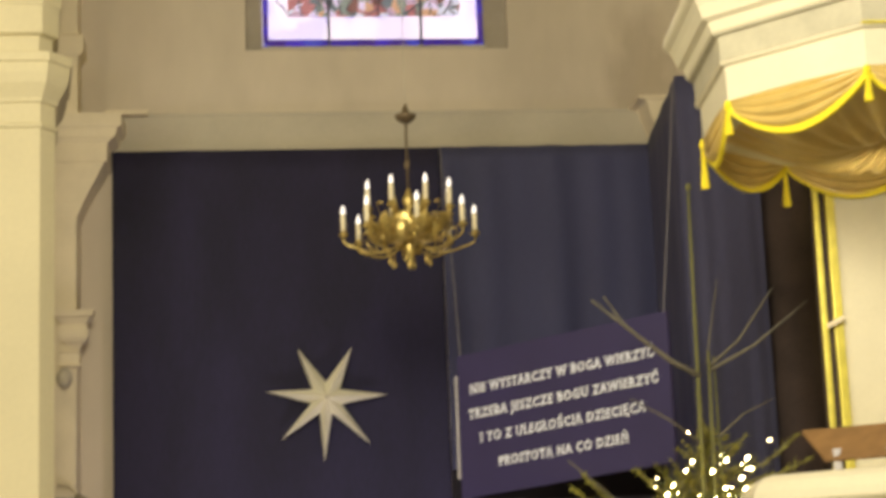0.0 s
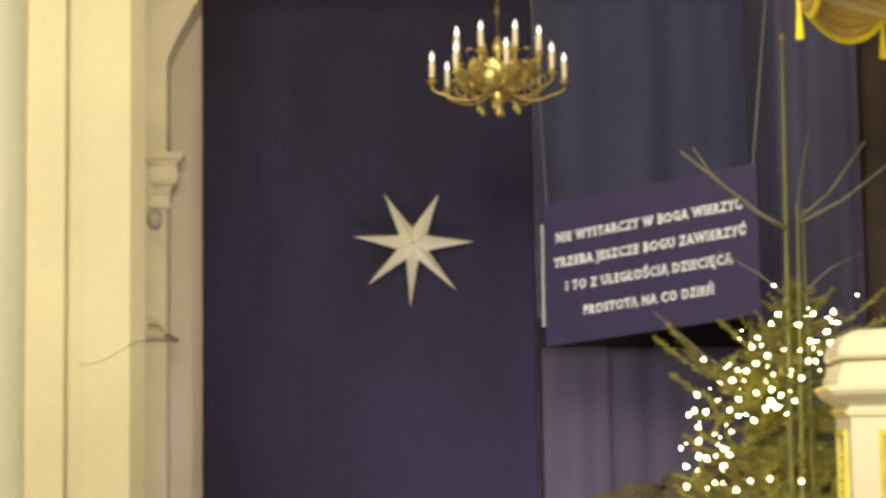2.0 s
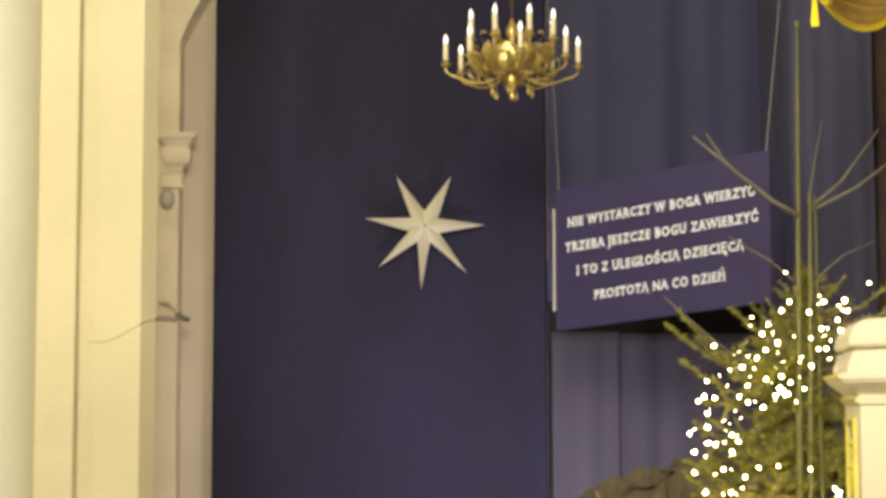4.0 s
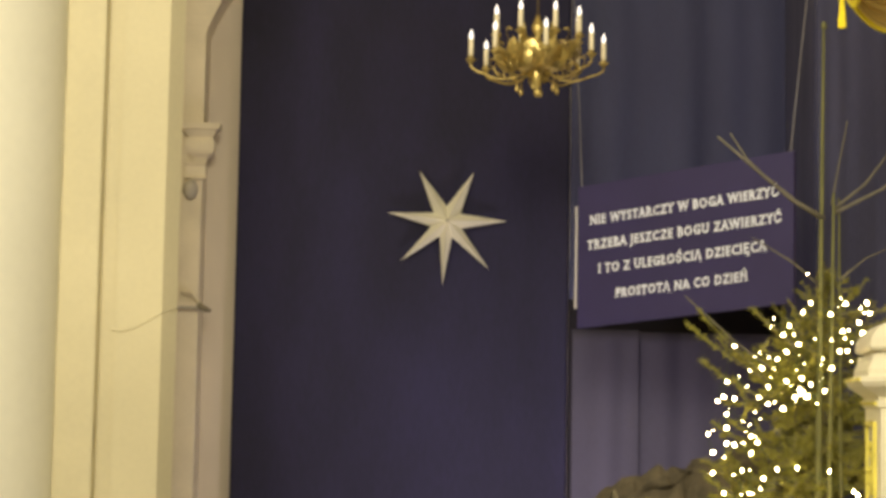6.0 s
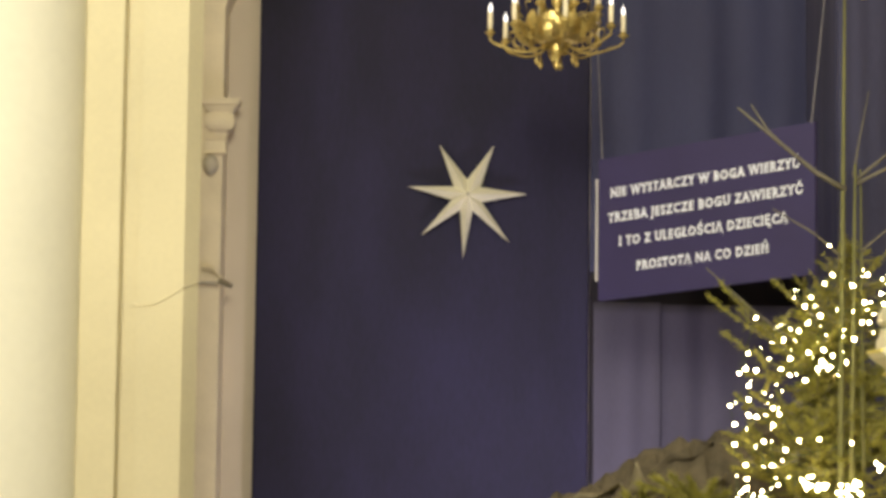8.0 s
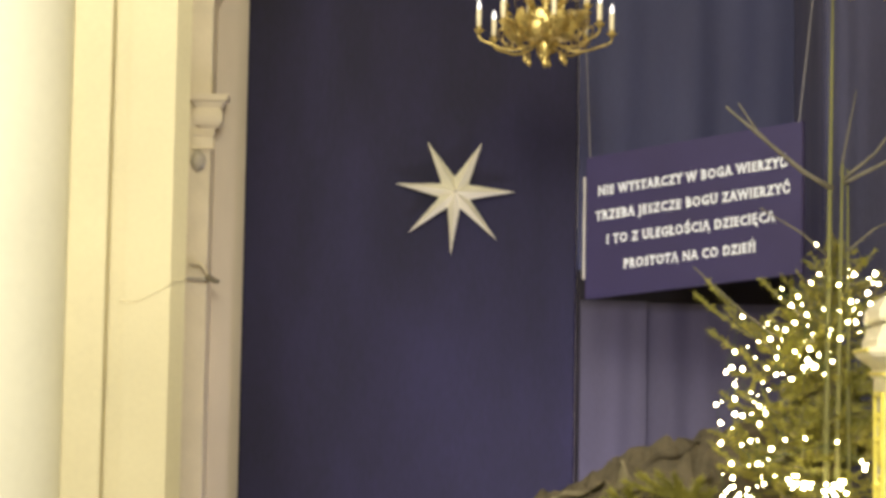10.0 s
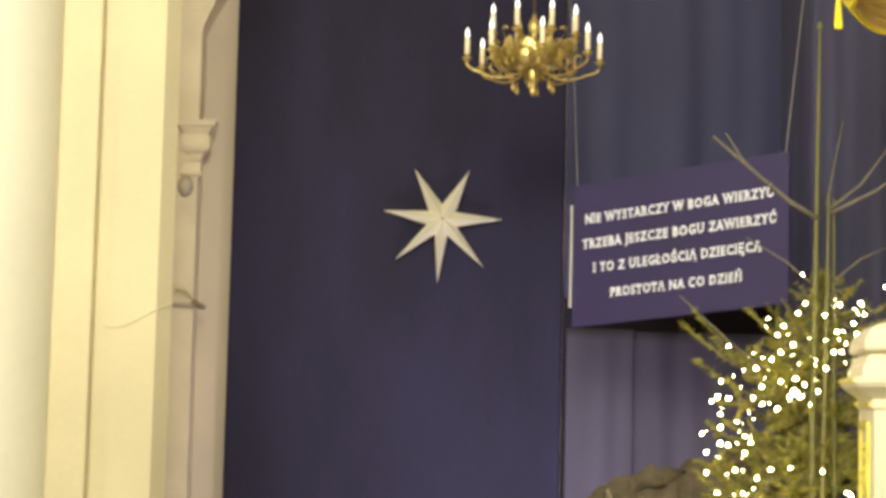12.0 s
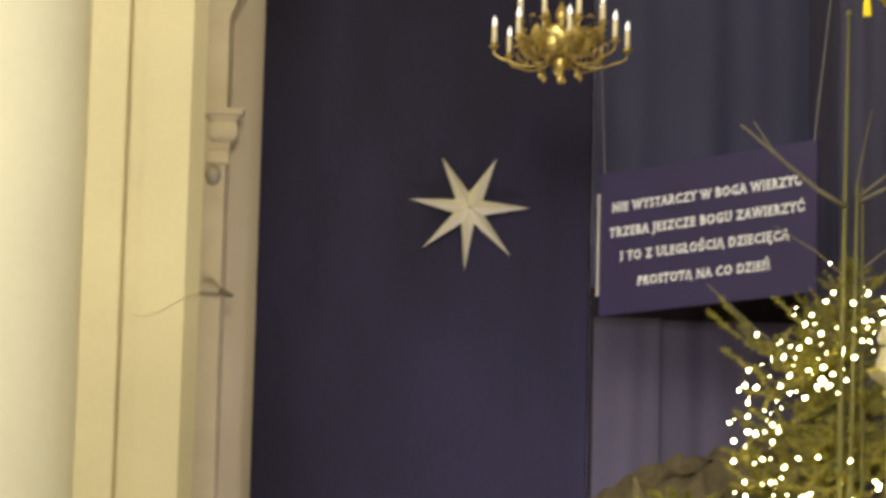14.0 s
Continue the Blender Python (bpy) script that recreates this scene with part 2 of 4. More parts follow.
def moulding(bm, x0, x1, y0, y1, profile, front=1.0):
    """A capital or ledge round a pier: profile of (projection, z)."""
    return loft(bm, [[(x0 - p, y0 - p * front, z), (x1 + p, y0 - p * front, z), (x1 + p, y1, z), (x0 - p, y1, z)] for p, z in profile])


def bez(a, b, c, d, n=10):
    a, b, c, d = (Vector(v) for v in (a, b, c, d))
    return [a * (1 - t) ** 3 + b * 3 * t * (1 - t) ** 2 + c * 3 * t * t * (1 - t) + d * t ** 3 for t in (i / n for i in range(n + 1))]


def cloth(bm, start, end, z0, z1, folds, depth, seed, across=110, down=24, thick=0.008, sag=0.0):
    """A hung cloth from start to end (x, y), with folds that run down it."""
    a, b = Vector((*start, 0)), Vector((*end, 0))
    d = b - a
    n = Vector((d.y, -d.x, 0)).normalized()
    rng = random.Random(seed)
    waves = [(rng.uniform(0.5, 1.6) * folds, rng.uniform(0, 6.28), rng.uniform(0.3, 1.0)) for _ in range(5)]
    total = sum(w[2] for w in waves)
    front, rear = [], []
    for j in range(down + 1):
        v = j / down
        z = z0 + (z1 - z0) * v
        row, rrow = [], []
        for i in range(across + 1):
            u = i / across
            f = sum(w[2] * math.sin(6.283 * w[0] * (u + 0.012 * math.sin(5 * v + w[1])) + w[1]) for w in waves) / total
            f = f + 0.35 * noise.noise((u * folds * 1.3, v * 2.5, seed))
            o = depth * f * (1.15 - 0.5 * v)
            p = a + d * u + n * o
            zz = z - sag * math.sin(math.pi * u) * v
            row.append(bm.verts.new((p.x, p.y, zz)))
            q = p - n * thick
            rrow.append(bm.verts.new((q.x, q.y, zz)))
        front.append(row)
        rear.append(rrow)
    for j in range(down):
        for i in range(across):
            bm.faces.new((front[j][i], front[j][i + 1], front[j + 1][i + 1], front[j + 1][i]))
            bm.faces.new((rear[j][i], rear[j + 1][i], rear[j + 1][i + 1], rear[j][i + 1]))
    for j in range(down):
        bm.faces.new((front[j][0], front[j + 1][0], rear[j + 1][0], rear[j][0]))
        bm.faces.new((front[j][-1], rear[j][-1], rear[j + 1][-1], front[j + 1][-1]))
    for i in range(across):
        bm.faces.new((front[0][i], rear[0][i], rear[0][i + 1], front[0][i + 1]))
        bm.faces.new((front[-1][i], front[-1][i + 1], rear[-1][i + 1], rear[-1][i]))
    return bm


def single(name, bm, mat, label, category, group="", kind="", shade=False):
    return tagged(part(name, bm, mat, None, "", shade), label, category, group, kind)


# ---- the large structure ----
BACK = 16.82            # face of the end wall
X0, X1, Y0, TOP = -6.5, 8.8, -9.0, 11.0
single("floor", boxes(((X0, Y0, -0.2), (X1, BACK + 0.5, 0.0))), FLOOR, "grey stone church floor", "floor", kind="structure")
single("ceiling", boxes(((X0, Y0, TOP), (X1, BACK + 0.5, TOP + 0.2))), PLASTER, "plain cream plaster church ceiling", "ceiling", kind="structure")
single("wall_west", boxes(((X0 - 0.3, Y0, 0), (X0, BACK + 0.5, TOP))), PLASTER, "cream plastered nave side wall", "wall", kind="structure")
single("wall_east", boxes(((X1, Y0, 0), (X1 + 0.3, BACK + 0.5, TOP))), PLASTER, "cream plastered nave side wall", "wall", kind="structure")
single("wall_south", boxes(((X0, Y0 - 0.3, 0), (X1, Y0, TOP))), PLASTER, "cream plastered rear wall", "wall", kind="structure")
WX0, WX1, WZ0, WZ1 = -0.13, 2.51, 7.13, 10.2
wall_n = bmesh.new()
for lo, hi in (((X0, BACK, 0), (X1, BACK + 0.5, WZ0)), ((X0, BACK, WZ0), (WX0, BACK + 0.5, WZ1)), ((WX1, BACK, WZ0), (X1, BACK + 0.5, WZ1)), ((X0, BACK, WZ1), (X1, BACK + 0.5, TOP))):
    box(wall_n, lo, hi)
single("wall_north", wall_n, BACK_PLASTER, "beige plastered end wall with faint stains", "wall", kind="structure")
ledge = moulding(bmesh.new(), -1.9, 4.2, BACK, BACK + 0.02, [(0.02, 6.08), (0.07, 6.09), (0.07, 6.125), (0.03, 6.14), (0.035, 6.44), (0.05, 6.46), (0.05, 6.475), (0.0, 6.48)])
single("trim_band", ledge, BAND, "grey-beige stone band below the window", "wall band", kind="structure")

# stained glass window
win = thing("window_1", "stained glass window with violet border, daylight behind", "window", kind="structure")
GY = BACK + 0.20
fr = boxes(((WX0, BACK + 0.11, WZ0), (WX0 + 0.17, GY + 0.05, WZ1)), ((WX1 - 0.22, BACK + 0.11, WZ0), (WX1, GY + 0.05, WZ1)))
part("window_frame", fr, JAMB, win, "grey-brown stone jamb, darkened for the recess shade")
part("window_sill", boxes(((WX0 + 0.17, BACK - 0.012, WZ0), (WX1 - 0.22, GY + 0.05, WZ0 + 0.035)), bevel=0.006), BAND, win)
GX0, GX1, GZ0 = 0.045, 2.285, 7.168
part("border_pane", boxes(((GX0, GY, GZ0), (GX1, GY + 0.01, GZ0 + 0.125))), BLUE_GLASS, win, "violet blue glass border")
part("border_pane", boxes(((GX0, GY, GZ0 + 0.125), (GX0 + 0.055, GY + 0.01, WZ1))), BLUE_GLASS, win)
part("border_pane", boxes(((GX1 - 0.055, GY, GZ0 + 0.125), (GX1, GY + 0.01, WZ1))), BLUE_GLASS, win)
xs = (GX0 + 0.055, 0.71, 1.65, GX1 - 0.055)
for a, b in zip(xs, xs[1:]):
    part("pane", boxes(((a, GY, GZ0 + 0.125), (b, GY + 0.01, 7.54))), CLEAR_GLASS, win, "milky white glass pane")
    part("pane", boxes(((max(a, 0.30), GY, 7.54), (min(b, 2.06), GY + 0.01, WZ1))), MOSAIC_GLASS, win, "coloured mosaic glass pane")
part("pane", boxes(((xs[0], GY, 7.54), (0.30, GY + 0.01, WZ1))), CLEAR_GLASS, win)
part("pane", boxes(((2.06, GY, 7.54), (xs[3], GY + 0.01, WZ1))), CLEAR_GLASS, win)
for x in xs[1:3]:
    part("glazing_bar", boxes(((x - 0.014, GY - 0.03, GZ0), (x + 0.014, GY - 0.002, WZ1)), bevel=0.004), LEAD, win)
part("glazing_bar", boxes(((GX0, GY - 0.02, GZ0 + 0.12), (GX1, GY - 0.002, GZ0 + 0.1257)), bevel=0.003), LEAD, win)
rng = random.Random(4)
for k in range(14):
    x = 0.32 + k * 0.13
    pts = [(x, GY - 0.006, 7.54 + 0.02 * rng.random())]
    for s in range(6):
        pts.append((pts[-1][0] + rng.uniform(-0.09, 0.12), GY - 0.006, pts[-1][2] + rng.uniform(0.05, 0.16)))
    part("lead_line", tube(bmesh.new(), pts, 0.008, seg=5), LEAD, win)
backdrop = material("overcast_daylight", (0.9, 0.88, 1.0), 1.0, vary=0.02, bump=0, emit=0.95, emit_colour=(0.92, 0.87, 0.98))
single("backdrop", boxes(((-3, BACK + 1.6, 5.0), (5.5, BACK + 1.62, 13.0))), backdrop, "bright overcast sky outside the window", "sky", kind="structure")

# near pier on the left: half column, strip, groove, flat pilaster
pier = thing("pier_1", "cream plastered pier with half column and pilaster", "pier", kind="structure")
part("half_column", lathe(bmesh.new(), [(0.86, 0), (0.86, 0.4), (0.80, 0.5), (0.80, 9.9), (0.80, TOP - 0.02)], (-3.24, 13.05), 64), WHITEWASH, pier, shade=True)
part("step", boxes(((-2.6, 13.10, 0), (-2.15, 14.2, TOP - 0.02)), bevel=0.015), PLASTER, pier)
part("groove", boxes(((-2.15, 13.25, 0), (-2.03, 14.2, TOP - 0.02))), PLASTER, pier)
CX0, CX1, CY = -2.03, -1.68, 13.2


def splayed(profile):
    """A course of the pilaster, whose inner edge is splayed: profile of (projection, z)."""
    return loft(bmesh.new(), [[(CX0 - p, CY - p, z), (CX1 + 0.6 * p, CY - p, z), (CX1 + 0.095 + p, CY + 0.15 - 0.5 * p, z), (CX1 - 0.03 + p, 14.2, z), (CX0 - p, 14.2, z)] for p, z in profile])


part("pilaster", splayed([(0, 0), (0.06, 0.002), (0.06, 0.35), (0.0, 0.38), (0.0, 5.40)]), PLASTER, pier)
part("capital", splayed([(0, 5.40), (0.02, 5.405), (0.022, 5.43), (0.002, 5.445), (0.002, 5.60), (0.02, 5.605), (0.025, 5.635), (0.045, 5.67), (0.09, 5.74), (0.115, 5.82), (0.12, 5.89), (0.14, 5.90), (0.143, 5.965), (0.13, 5.975), (0.0, 5.98)]), PLASTER, pier)
part("entablature", splayed([(-0.02, 5.98), (-0.02, 6.14), (0.028, 6.155), (0.03, 6.37), (0.05, 6.40), (0.05, 6.50), (0.0, 6.52), (0.0, TOP - 0.02)]), PLASTER, pier)

# second pilaster, with a tapering capital and a console
pil = thing("pier_2", "shaded beige pilaster with stucco capital and console", "pilaster", kind="structure")
DX0, DX1, DY = -2.5, -1.745, 16.4
part("shaft", boxes(((DX0, DY, 0), (DX1, BACK, 5.38)), bevel=0.012), STUCCO, pil)
part("capital", moulding(bmesh.new(), DX0, DX1, DY, BACK, [(0, 5.36), (0.01, 5.40), (0.035, 5.44), (0.06, 5.51), (0.075, 5.53), (0.13, 5.64), (0.175, 5.71), (0.235, 5.82), (0.26, 5.88), (0.29, 5.895), (0.295, 5.91), (0.295, 6.07), (0.32, 6.085), (0.34, 6.11), (0.37, 6.125), (0.385, 6.20), (0.42, 6.22), (0.435, 6.245), (0.435, 6.35), (0.0, 6.36)], 0.35), STUCCO, pil)
part("upper_block", moulding(bmesh.new(), DX0, -1.745, DY + 0.1, BACK, [(0.0, 6.36), (0.0, 6.98), (0.03, 7.0), (0.055, 7.03), (0.06, 7.10), (0.05, 7.19), (0.01, 7.21), (0.0, 7.32), (0.0, TOP - 0.02)], 0.4), STUCCO, pil)

part("cornice_return", boxes(((-1.5, 16.62, 6.435), (-1.09, BACK - 0.06, 6.478)), bevel=0.008), STUCCO, pil)


def console(parent, x0, x1, y, z):
    """A stucco bracket: thin cap, swelling scroll, neck and a drop."""
    prof = [(0, 0), (0.02, 0.005), (0.03, 0.06), (0.05, 0.072), (0.082, 0.09), (0.10, 0.125), (0.105, 0.17), (0.097, 0.215), (0.082, 0.25), (0.10, 0.275), (0.12, 0.31), (0.15, 0.32), (0.158, 0.375), (0.0, 0.385)]
    part("console", moulding(bmesh.new(), x0, x1, y, y + 0.06, [(p, z + h) for p, h in prof], 0.9), STUCCO, parent, "moulded stucco console")
    part("console_neck", moulding(bmesh.new(), x0 - 0.07, x1 - 0.01, y, y + 0.04, [(0.02, z - 0.15), (0.045, z - 0.135), (0.03, z - 0.11), (0.025, z - 0.02), (0.04, z)]), STUCCO, parent)
    part("drop", lathe(bmesh.new(), [(0.01, z - 0.345), (0.05, z - 0.32), (0.075, z - 0.26), (0.066, z - 0.20), (0.03, z - 0.155)], (x0 - 0.05, y - 0.05), 14), PALE_GREY, parent, "dull grey drop", shade=True)


console(pil, -1.80, -1.735, DY, 4.09)

# small spotlight arm on the pilaster with its cable
spot = thing("spotlight", "small grey spotlight on an arm with loose cable", "spotlight")
part("arm", tube(bmesh.new(), [(-2.04, 16.33, 2.735), (-1.85, 16.31, 2.73), (-1.70, 16.30, 2.725)], 0.018), PALE_GREY, spot)
part("head", tube(bmesh.new(), [(-1.73, 16.31, 2.745), (-1.68, 16.27, 2.72), (-1.625, 16.24, 2.70)], 0.034, 0.022, 10), DARK_GREY, spot)
part("wall_plate", boxes(((-2.06, 16.31, 2.62), (-2.02, DY, 2.84)), bevel=0.006), PALE_GREY, spot)
part("stay", tube(bmesh.new(), [(-1.90, 16.38, 2.88), (-1.80, 16.34, 2.865), (-1.73, 16.32, 2.77)], 0.03, 0.018), STUCCO, spot)
part("cable", tube(bmesh.new(), [(-2.04, 16.30, 2.72), (-1.70, 14.35, 2.64), (-1.572, 13.345, 2.585), (-1.672, 13.19, 2.535), (-1.80, 13.186, 2.455), (-1.90, 13.186, 2.40), (-1.99, 13.186, 2.385), (-2.05, 13.19, 2.41)], 0.0036), CABLE, spot)

# dark wall piece beside the right-hand pier
dark = thing("side_altar", "dark walnut side altar column before a panel", "altar")
part("column", lathe(bmesh.new(), [(0.26, 0), (0.26, 3.9), (0.24, 4.0), (0.24, 4.18), (0.27, 4.22), (0.27, 4.30), (0.25, 4.34), (0.23, 6.6)], (4.52, 14.6), 24), DARK_WOOD, dark, shade=True)
part("panel", boxes(((4.1, 14.9, 0), (5.6, 15.1, 7.0)), bevel=0.02), DARK_WOOD, dark)
single("pier_3", boxes(((4.30, 14.95, 0), (6.0, BACK, TOP - 0.02)), bevel=0.02), PLASTER, "cream plastered pier behind the dark cloth", "pier", kind="structure")

single("pier_4", moulding(bmesh.new(), 3.96, 4.6, 16.4, BACK, [(0.0, 6.12), (0.08, 6.18), (0.13, 6.30), (0.16, 6.42), (0.18, 6.445), (0.25, 6.455), (0.25, 6.485), (0.0, 6.49)], 0.3), STUCCO, "stucco capital beside the dark cloth", "pilaster", kind="structure")

# ---- curtains ----
CY_ = BACK - 0.09
single("curtain", cloth(bmesh.new(), (-1.44, CY_), (1.76, CY_), 0.03, 6.085, 2.5, 0.022, 3), NAVY, "large smooth navy blue cloth hung across the end wall", "curtain", "cloths on the end wall", shade=True)
single("curtain", cloth(bmesh.new(), (1.765, CY_ - 0.02), (3.885, CY_ - 0.02), 2.90, 6.085, 3.5, 0.035, 8), SLATE, "slate navy curtain with soft vertical folds", "curtain", "cloths on the end wall", shade=True)
single("curtain", cloth(bmesh.new(), (3.86, CY_ + 0.02), (3.60, 14.46), 0.03, 6.09, 4, 0.012, 11, across=60), PLUM, "dark plum side cloth running along the chancel", "curtain", "cloths on the end wall", shade=True)
single("curtain", cloth(bmesh.new(), (3.60, 14.42), (4.28, 14.36), 0.03, 6.12, 3, 0.03, 15, across=60), PLUM, "dark plum cloth hung down the pier", "curtain", "cloths on the end wall", shade=True)
single("curtain", cloth(bmesh.new(), (1.772, 16.42), (2.41, 16.435), 0.03, 2.60, 2.0, 0.022, 21, across=60), LILAC, "narrow dusky lilac-grey cloth of the low screen", "curtain", "cloths on the end wall", shade=True)
single("curtain", cloth(bmesh.new(), (2.385, 16.455), (3.78, 16.40), 0.03, 2.585, 3.5, 0.03, 33, across=70), LILAC, "dusky lilac-grey low cloth screen behind the tree", "curtain", "cloths on the end wall", shade=True)

# dark sheet put in for the shade between slate curtain and low screen
single("curtain", cloth(bmesh.new(), (1.77, CY_ + 0.05), (3.84, CY_ + 0.05), 0.03, 3.3, 4, 0.012, 27, across=60, down=10), BLACK, "near-black sheet in place of the shade behind the low screen", "curtain", "cloths on the end wall", shade=True)

# ---- seven-pointed paper star ----
star = thing("paper_star", "cream folded paper star with seven points on navy cloth", "star", at=(0.575, 16.62, 3.61))
C = Vector((0.575, 16.62, 3.612))
tips = [(62.5, 0.54), (2, 0.57), (-47.5, 0.595), (-93, 0.59), (-138.5, 0.575), (-188, 0.565), (-241, 0.55)]
for k, (ang, r) in enumerate(tips):
    nxt, prv = tips[(k + 1) % 7][0] - (360 if k == 6 else 0), tips[k - 1][0] + (360 if k == 0 else 0)

    def spoke(a, rad, y):
        return C + Vector((math.cos(radians(a)) * rad, y, math.sin(radians(a)) * rad))

    tip, lo_, hi_ = spoke(ang, r * 1.025, 0.0), spoke((ang + nxt) / 2, 0.155, 0.0), spoke((ang + prv) / 2, 0.155, 0.0)
    ridge, back = C + Vector((0, -0.15, 0)), C + Vector((0, 0.10, 0))
    bm = bmesh.new()
    vs = [bm.verts.new(p) for p in (ridge, lo_, tip, hi_, back)]
    for f in ((0, 1, 2), (0, 2, 3), (4, 2, 1), (4, 3, 2)):
        bm.faces.new([vs[i] for i in f])
    part("point", bm, PAPER, star)
part("hub", lathe(bmesh.new(), [(0.004, 3.602), (0.02, 3.612), (0.004, 3.622)], (0.575, 16.47), 10), DARK_GREY, star)

# ---- hanging text board ----
SIGN_O = Vector((1.61, 14.6, 2.53))
SIGN_S = Vector((1.555, -1.20, 0.175))
SIGN_U = Vector((0.0, 0.0, 1.195))
SIGN_N = SIGN_S.cross(SIGN_U).normalized()


def on_sign(s, u, n=0.0):
    return SIGN_O + SIGN_S * s + SIGN_U * u + SIGN_N * n


sign = thing("text_board", "dark purple hanging board with four lines of white lettering", "sign")
bm = bmesh.new()
loft(bm, [[on_sign(0, 0, n), on_sign(1, 0, n), on_sign(1, 1, n), on_sign(0, 1, n)] for n in (0.0, -0.05)])
bmesh.ops.bevel(bm, geom=list(bm.edges), offset=0.006, segments=2, affect="EDGES")
part("board", bm, BOARD, sign)
bm = bmesh.new()
loft(bm, [[on_sign(-0.010 + w * a, u, 0.012), on_sign(0.003 + 0.3 * w * b, u, 0.016), on_sign(-0.002, u, -0.03)] for u, w, a, b in ((0.14, 0.0, 0, 0), (0.30, 0.012, 0.1, -0.1), (0.55, 0.016, 0.1, 0.1), (0.75, 0.010, 0.3, 0.2), (0.86, 0.0, 0.4, 0.2))])
part("curled_edge", bm, WHITE_EDGE, sign, "curled white edge of the vinyl")


def lettering(text, s0, s1, u, cap):
    cu = bpy.data.curves.new("lettering", "FONT")
    cu.body, cu.size, cu.extrude, cu.offset, cu.resolution_u = text, 1.0, 0.01, 0.030, 2
    cu.space_character = 1.2
    tmp = bpy.data.objects.new("tmp", cu)
    scene.collection.objects.link(tmp)
    bpy.context.view_layer.update()
    me = bpy.data.meshes.new_from_object(tmp.evaluated_get(bpy.context.evaluated_depsgraph_get()))
    bpy.data.objects.remove(tmp)
    flat = [(me.vertices[e.vertices[0]].co, me.vertices[e.vertices[1]].co) for e in me.edges]
    flat = [(a, b) for a, b in flat if abs(a.y - b.y) < 0.004 and a.z > 0 and b.z > 0 and abs(a.x - b.x) > 0.04]
    tops = sorted(round(a.y, 2) for a, _ in flat if a.y > 0.5)
    cap_y = max(set(tops), key=tops.count)
    sb = bmesh.new()
    sb.from_mesh(me)
    for a, b in flat:
        lo_, hi_ = min(a.x, b.x) - 0.075, max(a.x, b.x) + 0.075
        for y0, y1 in ((-0.03, 0.06), (cap_y - 0.06, cap_y + 0.03)):
            if y0 - 0.02 < a.y < y1 + 0.02 and hi_ - lo_ < 0.40:
                sb.faces.new([sb.verts.new((x, y, 0.014)) for x, y in ((lo_, y0), (hi_, y0), (hi_, y1), (lo_, y1))])
    sb.to_mesh(me)
    sb.free()
    xs_ = [v.co.x for v in me.vertices]
    x0, x1 = min(xs_), max(xs_)
    # the widest gaps along the line part the words
    spans = sorted((min(me.vertices[i].co.x for i in f.vertices), max(me.vertices[i].co.x for i in f.vertices)) for f in me.polygons)
    gaps, reach_ = [], spans[0][1]
    for lo_, hi_ in spans:
        if lo_ > reach_:
            gaps.append((lo_ - reach_, (lo_ + reach_) / 2))
        reach_ = max(reach_, hi_)
    cuts = sorted(g[1] for g in sorted(gaps)[::-1][:len(text.split()) - 1])
    for lo_, hi_ in zip([x0 - 1] + cuts, cuts + [x1 + 1]):
        wb = bmesh.new()
        wb.from_mesh(me)
        bmesh.ops.delete(wb, geom=[v for v in wb.verts if not lo_ < v.co.x < hi_], context="VERTS")
        for v in wb.verts:
            s = s0 + (v.co.x - x0) / (x1 - x0) * (s1 - s0)
            v.co = on_sign(s, u + v.co.y / 0.72 * cap, 0.004 + v.co.z * 0.2)
        part("word", wb, LETTER, sign)


lettering("NIE WYSTARCZY W BOGA WIERZYĆ", 0.062, 0.935, 0.717, 0.064)
lettering("TRZEBA JESZCZE BOGU ZAWIERZYĆ", 0.052, 0.948, 0.543, 0.064)
lettering("I TO Z ULEGŁOŚCIĄ DZIECIĘCĄ", 0.105, 0.885, 0.369, 0.064)
lettering("PROSTOTĄ NA CO DZIEŃ", 0.19, 0.80, 0.184, 0.064)
part("cord", tube(bmesh.new(), [on_sign(0.02, 1.0), (1.66, 15.0, 4.45), (1.72, 15.9, 5.3), (1.755, 16.62, 6.06)], 0.006), ROPE, sign)
part("cord", tube(bmesh.new(), [on_sign(0.985, 0.99), (3.27, 13.65, 4.6), (3.41, 13.95, 5.3), (3.58, 14.40, 6.05)], 0.006), ROPE, sign)

# ---- chandelier ----
ch = thing("chandelier", "brass chandelier with two tiers of ivory electric candles", "chandelier", at=(1.115, 13.0, 4.2))
HX, HY = 1.115, 13.0
part("stem", lathe(bmesh.new(), [(0.006, 4.20), (0.02, 4.215), (0.028, 4.24), (0.012, 4.27), (0.03, 4.30), (0.044, 4.33), (0.052, 4.37), (0.044, 4.42), (0.04, 4.45), (0.03, 4.50), (0.045, 4.54), (0.052, 4.57), (0.044, 4.61), (0.025, 4.64), (0.022, 4.67), (0.036, 4.70), (0.045, 4.735), (0.036, 4.77), (0.018, 4.80), (0.012, 4.83)], (HX, HY), 20), BRASS, ch, shade=True)
part("rod", lathe(bmesh.new(), [(0.010, 4.825), (0.010, 4.98), (0.020, 4.99), (0.020, 5.05), (0.009, 5.06), (0.009, 5.36)], (HX, HY), 12), DULL, ch, "dull bronze rod", shade=True)
part("ceiling_cup", lathe(bmesh.new(), [(0.012, 5.34), (0.06, 5.37), (0.085, 5.395), (0.08, 5.41), (0.03, 5.43), (0.014, 5.49), (0.006, 5.50)], (HX, HY), 18), DULL, ch, shade=True)
part("chain", tube(bmesh.new(), [(HX, HY, 5.49), (HX, HY, 8), (HX, HY, TOP)], 0.0035), BAND, ch)


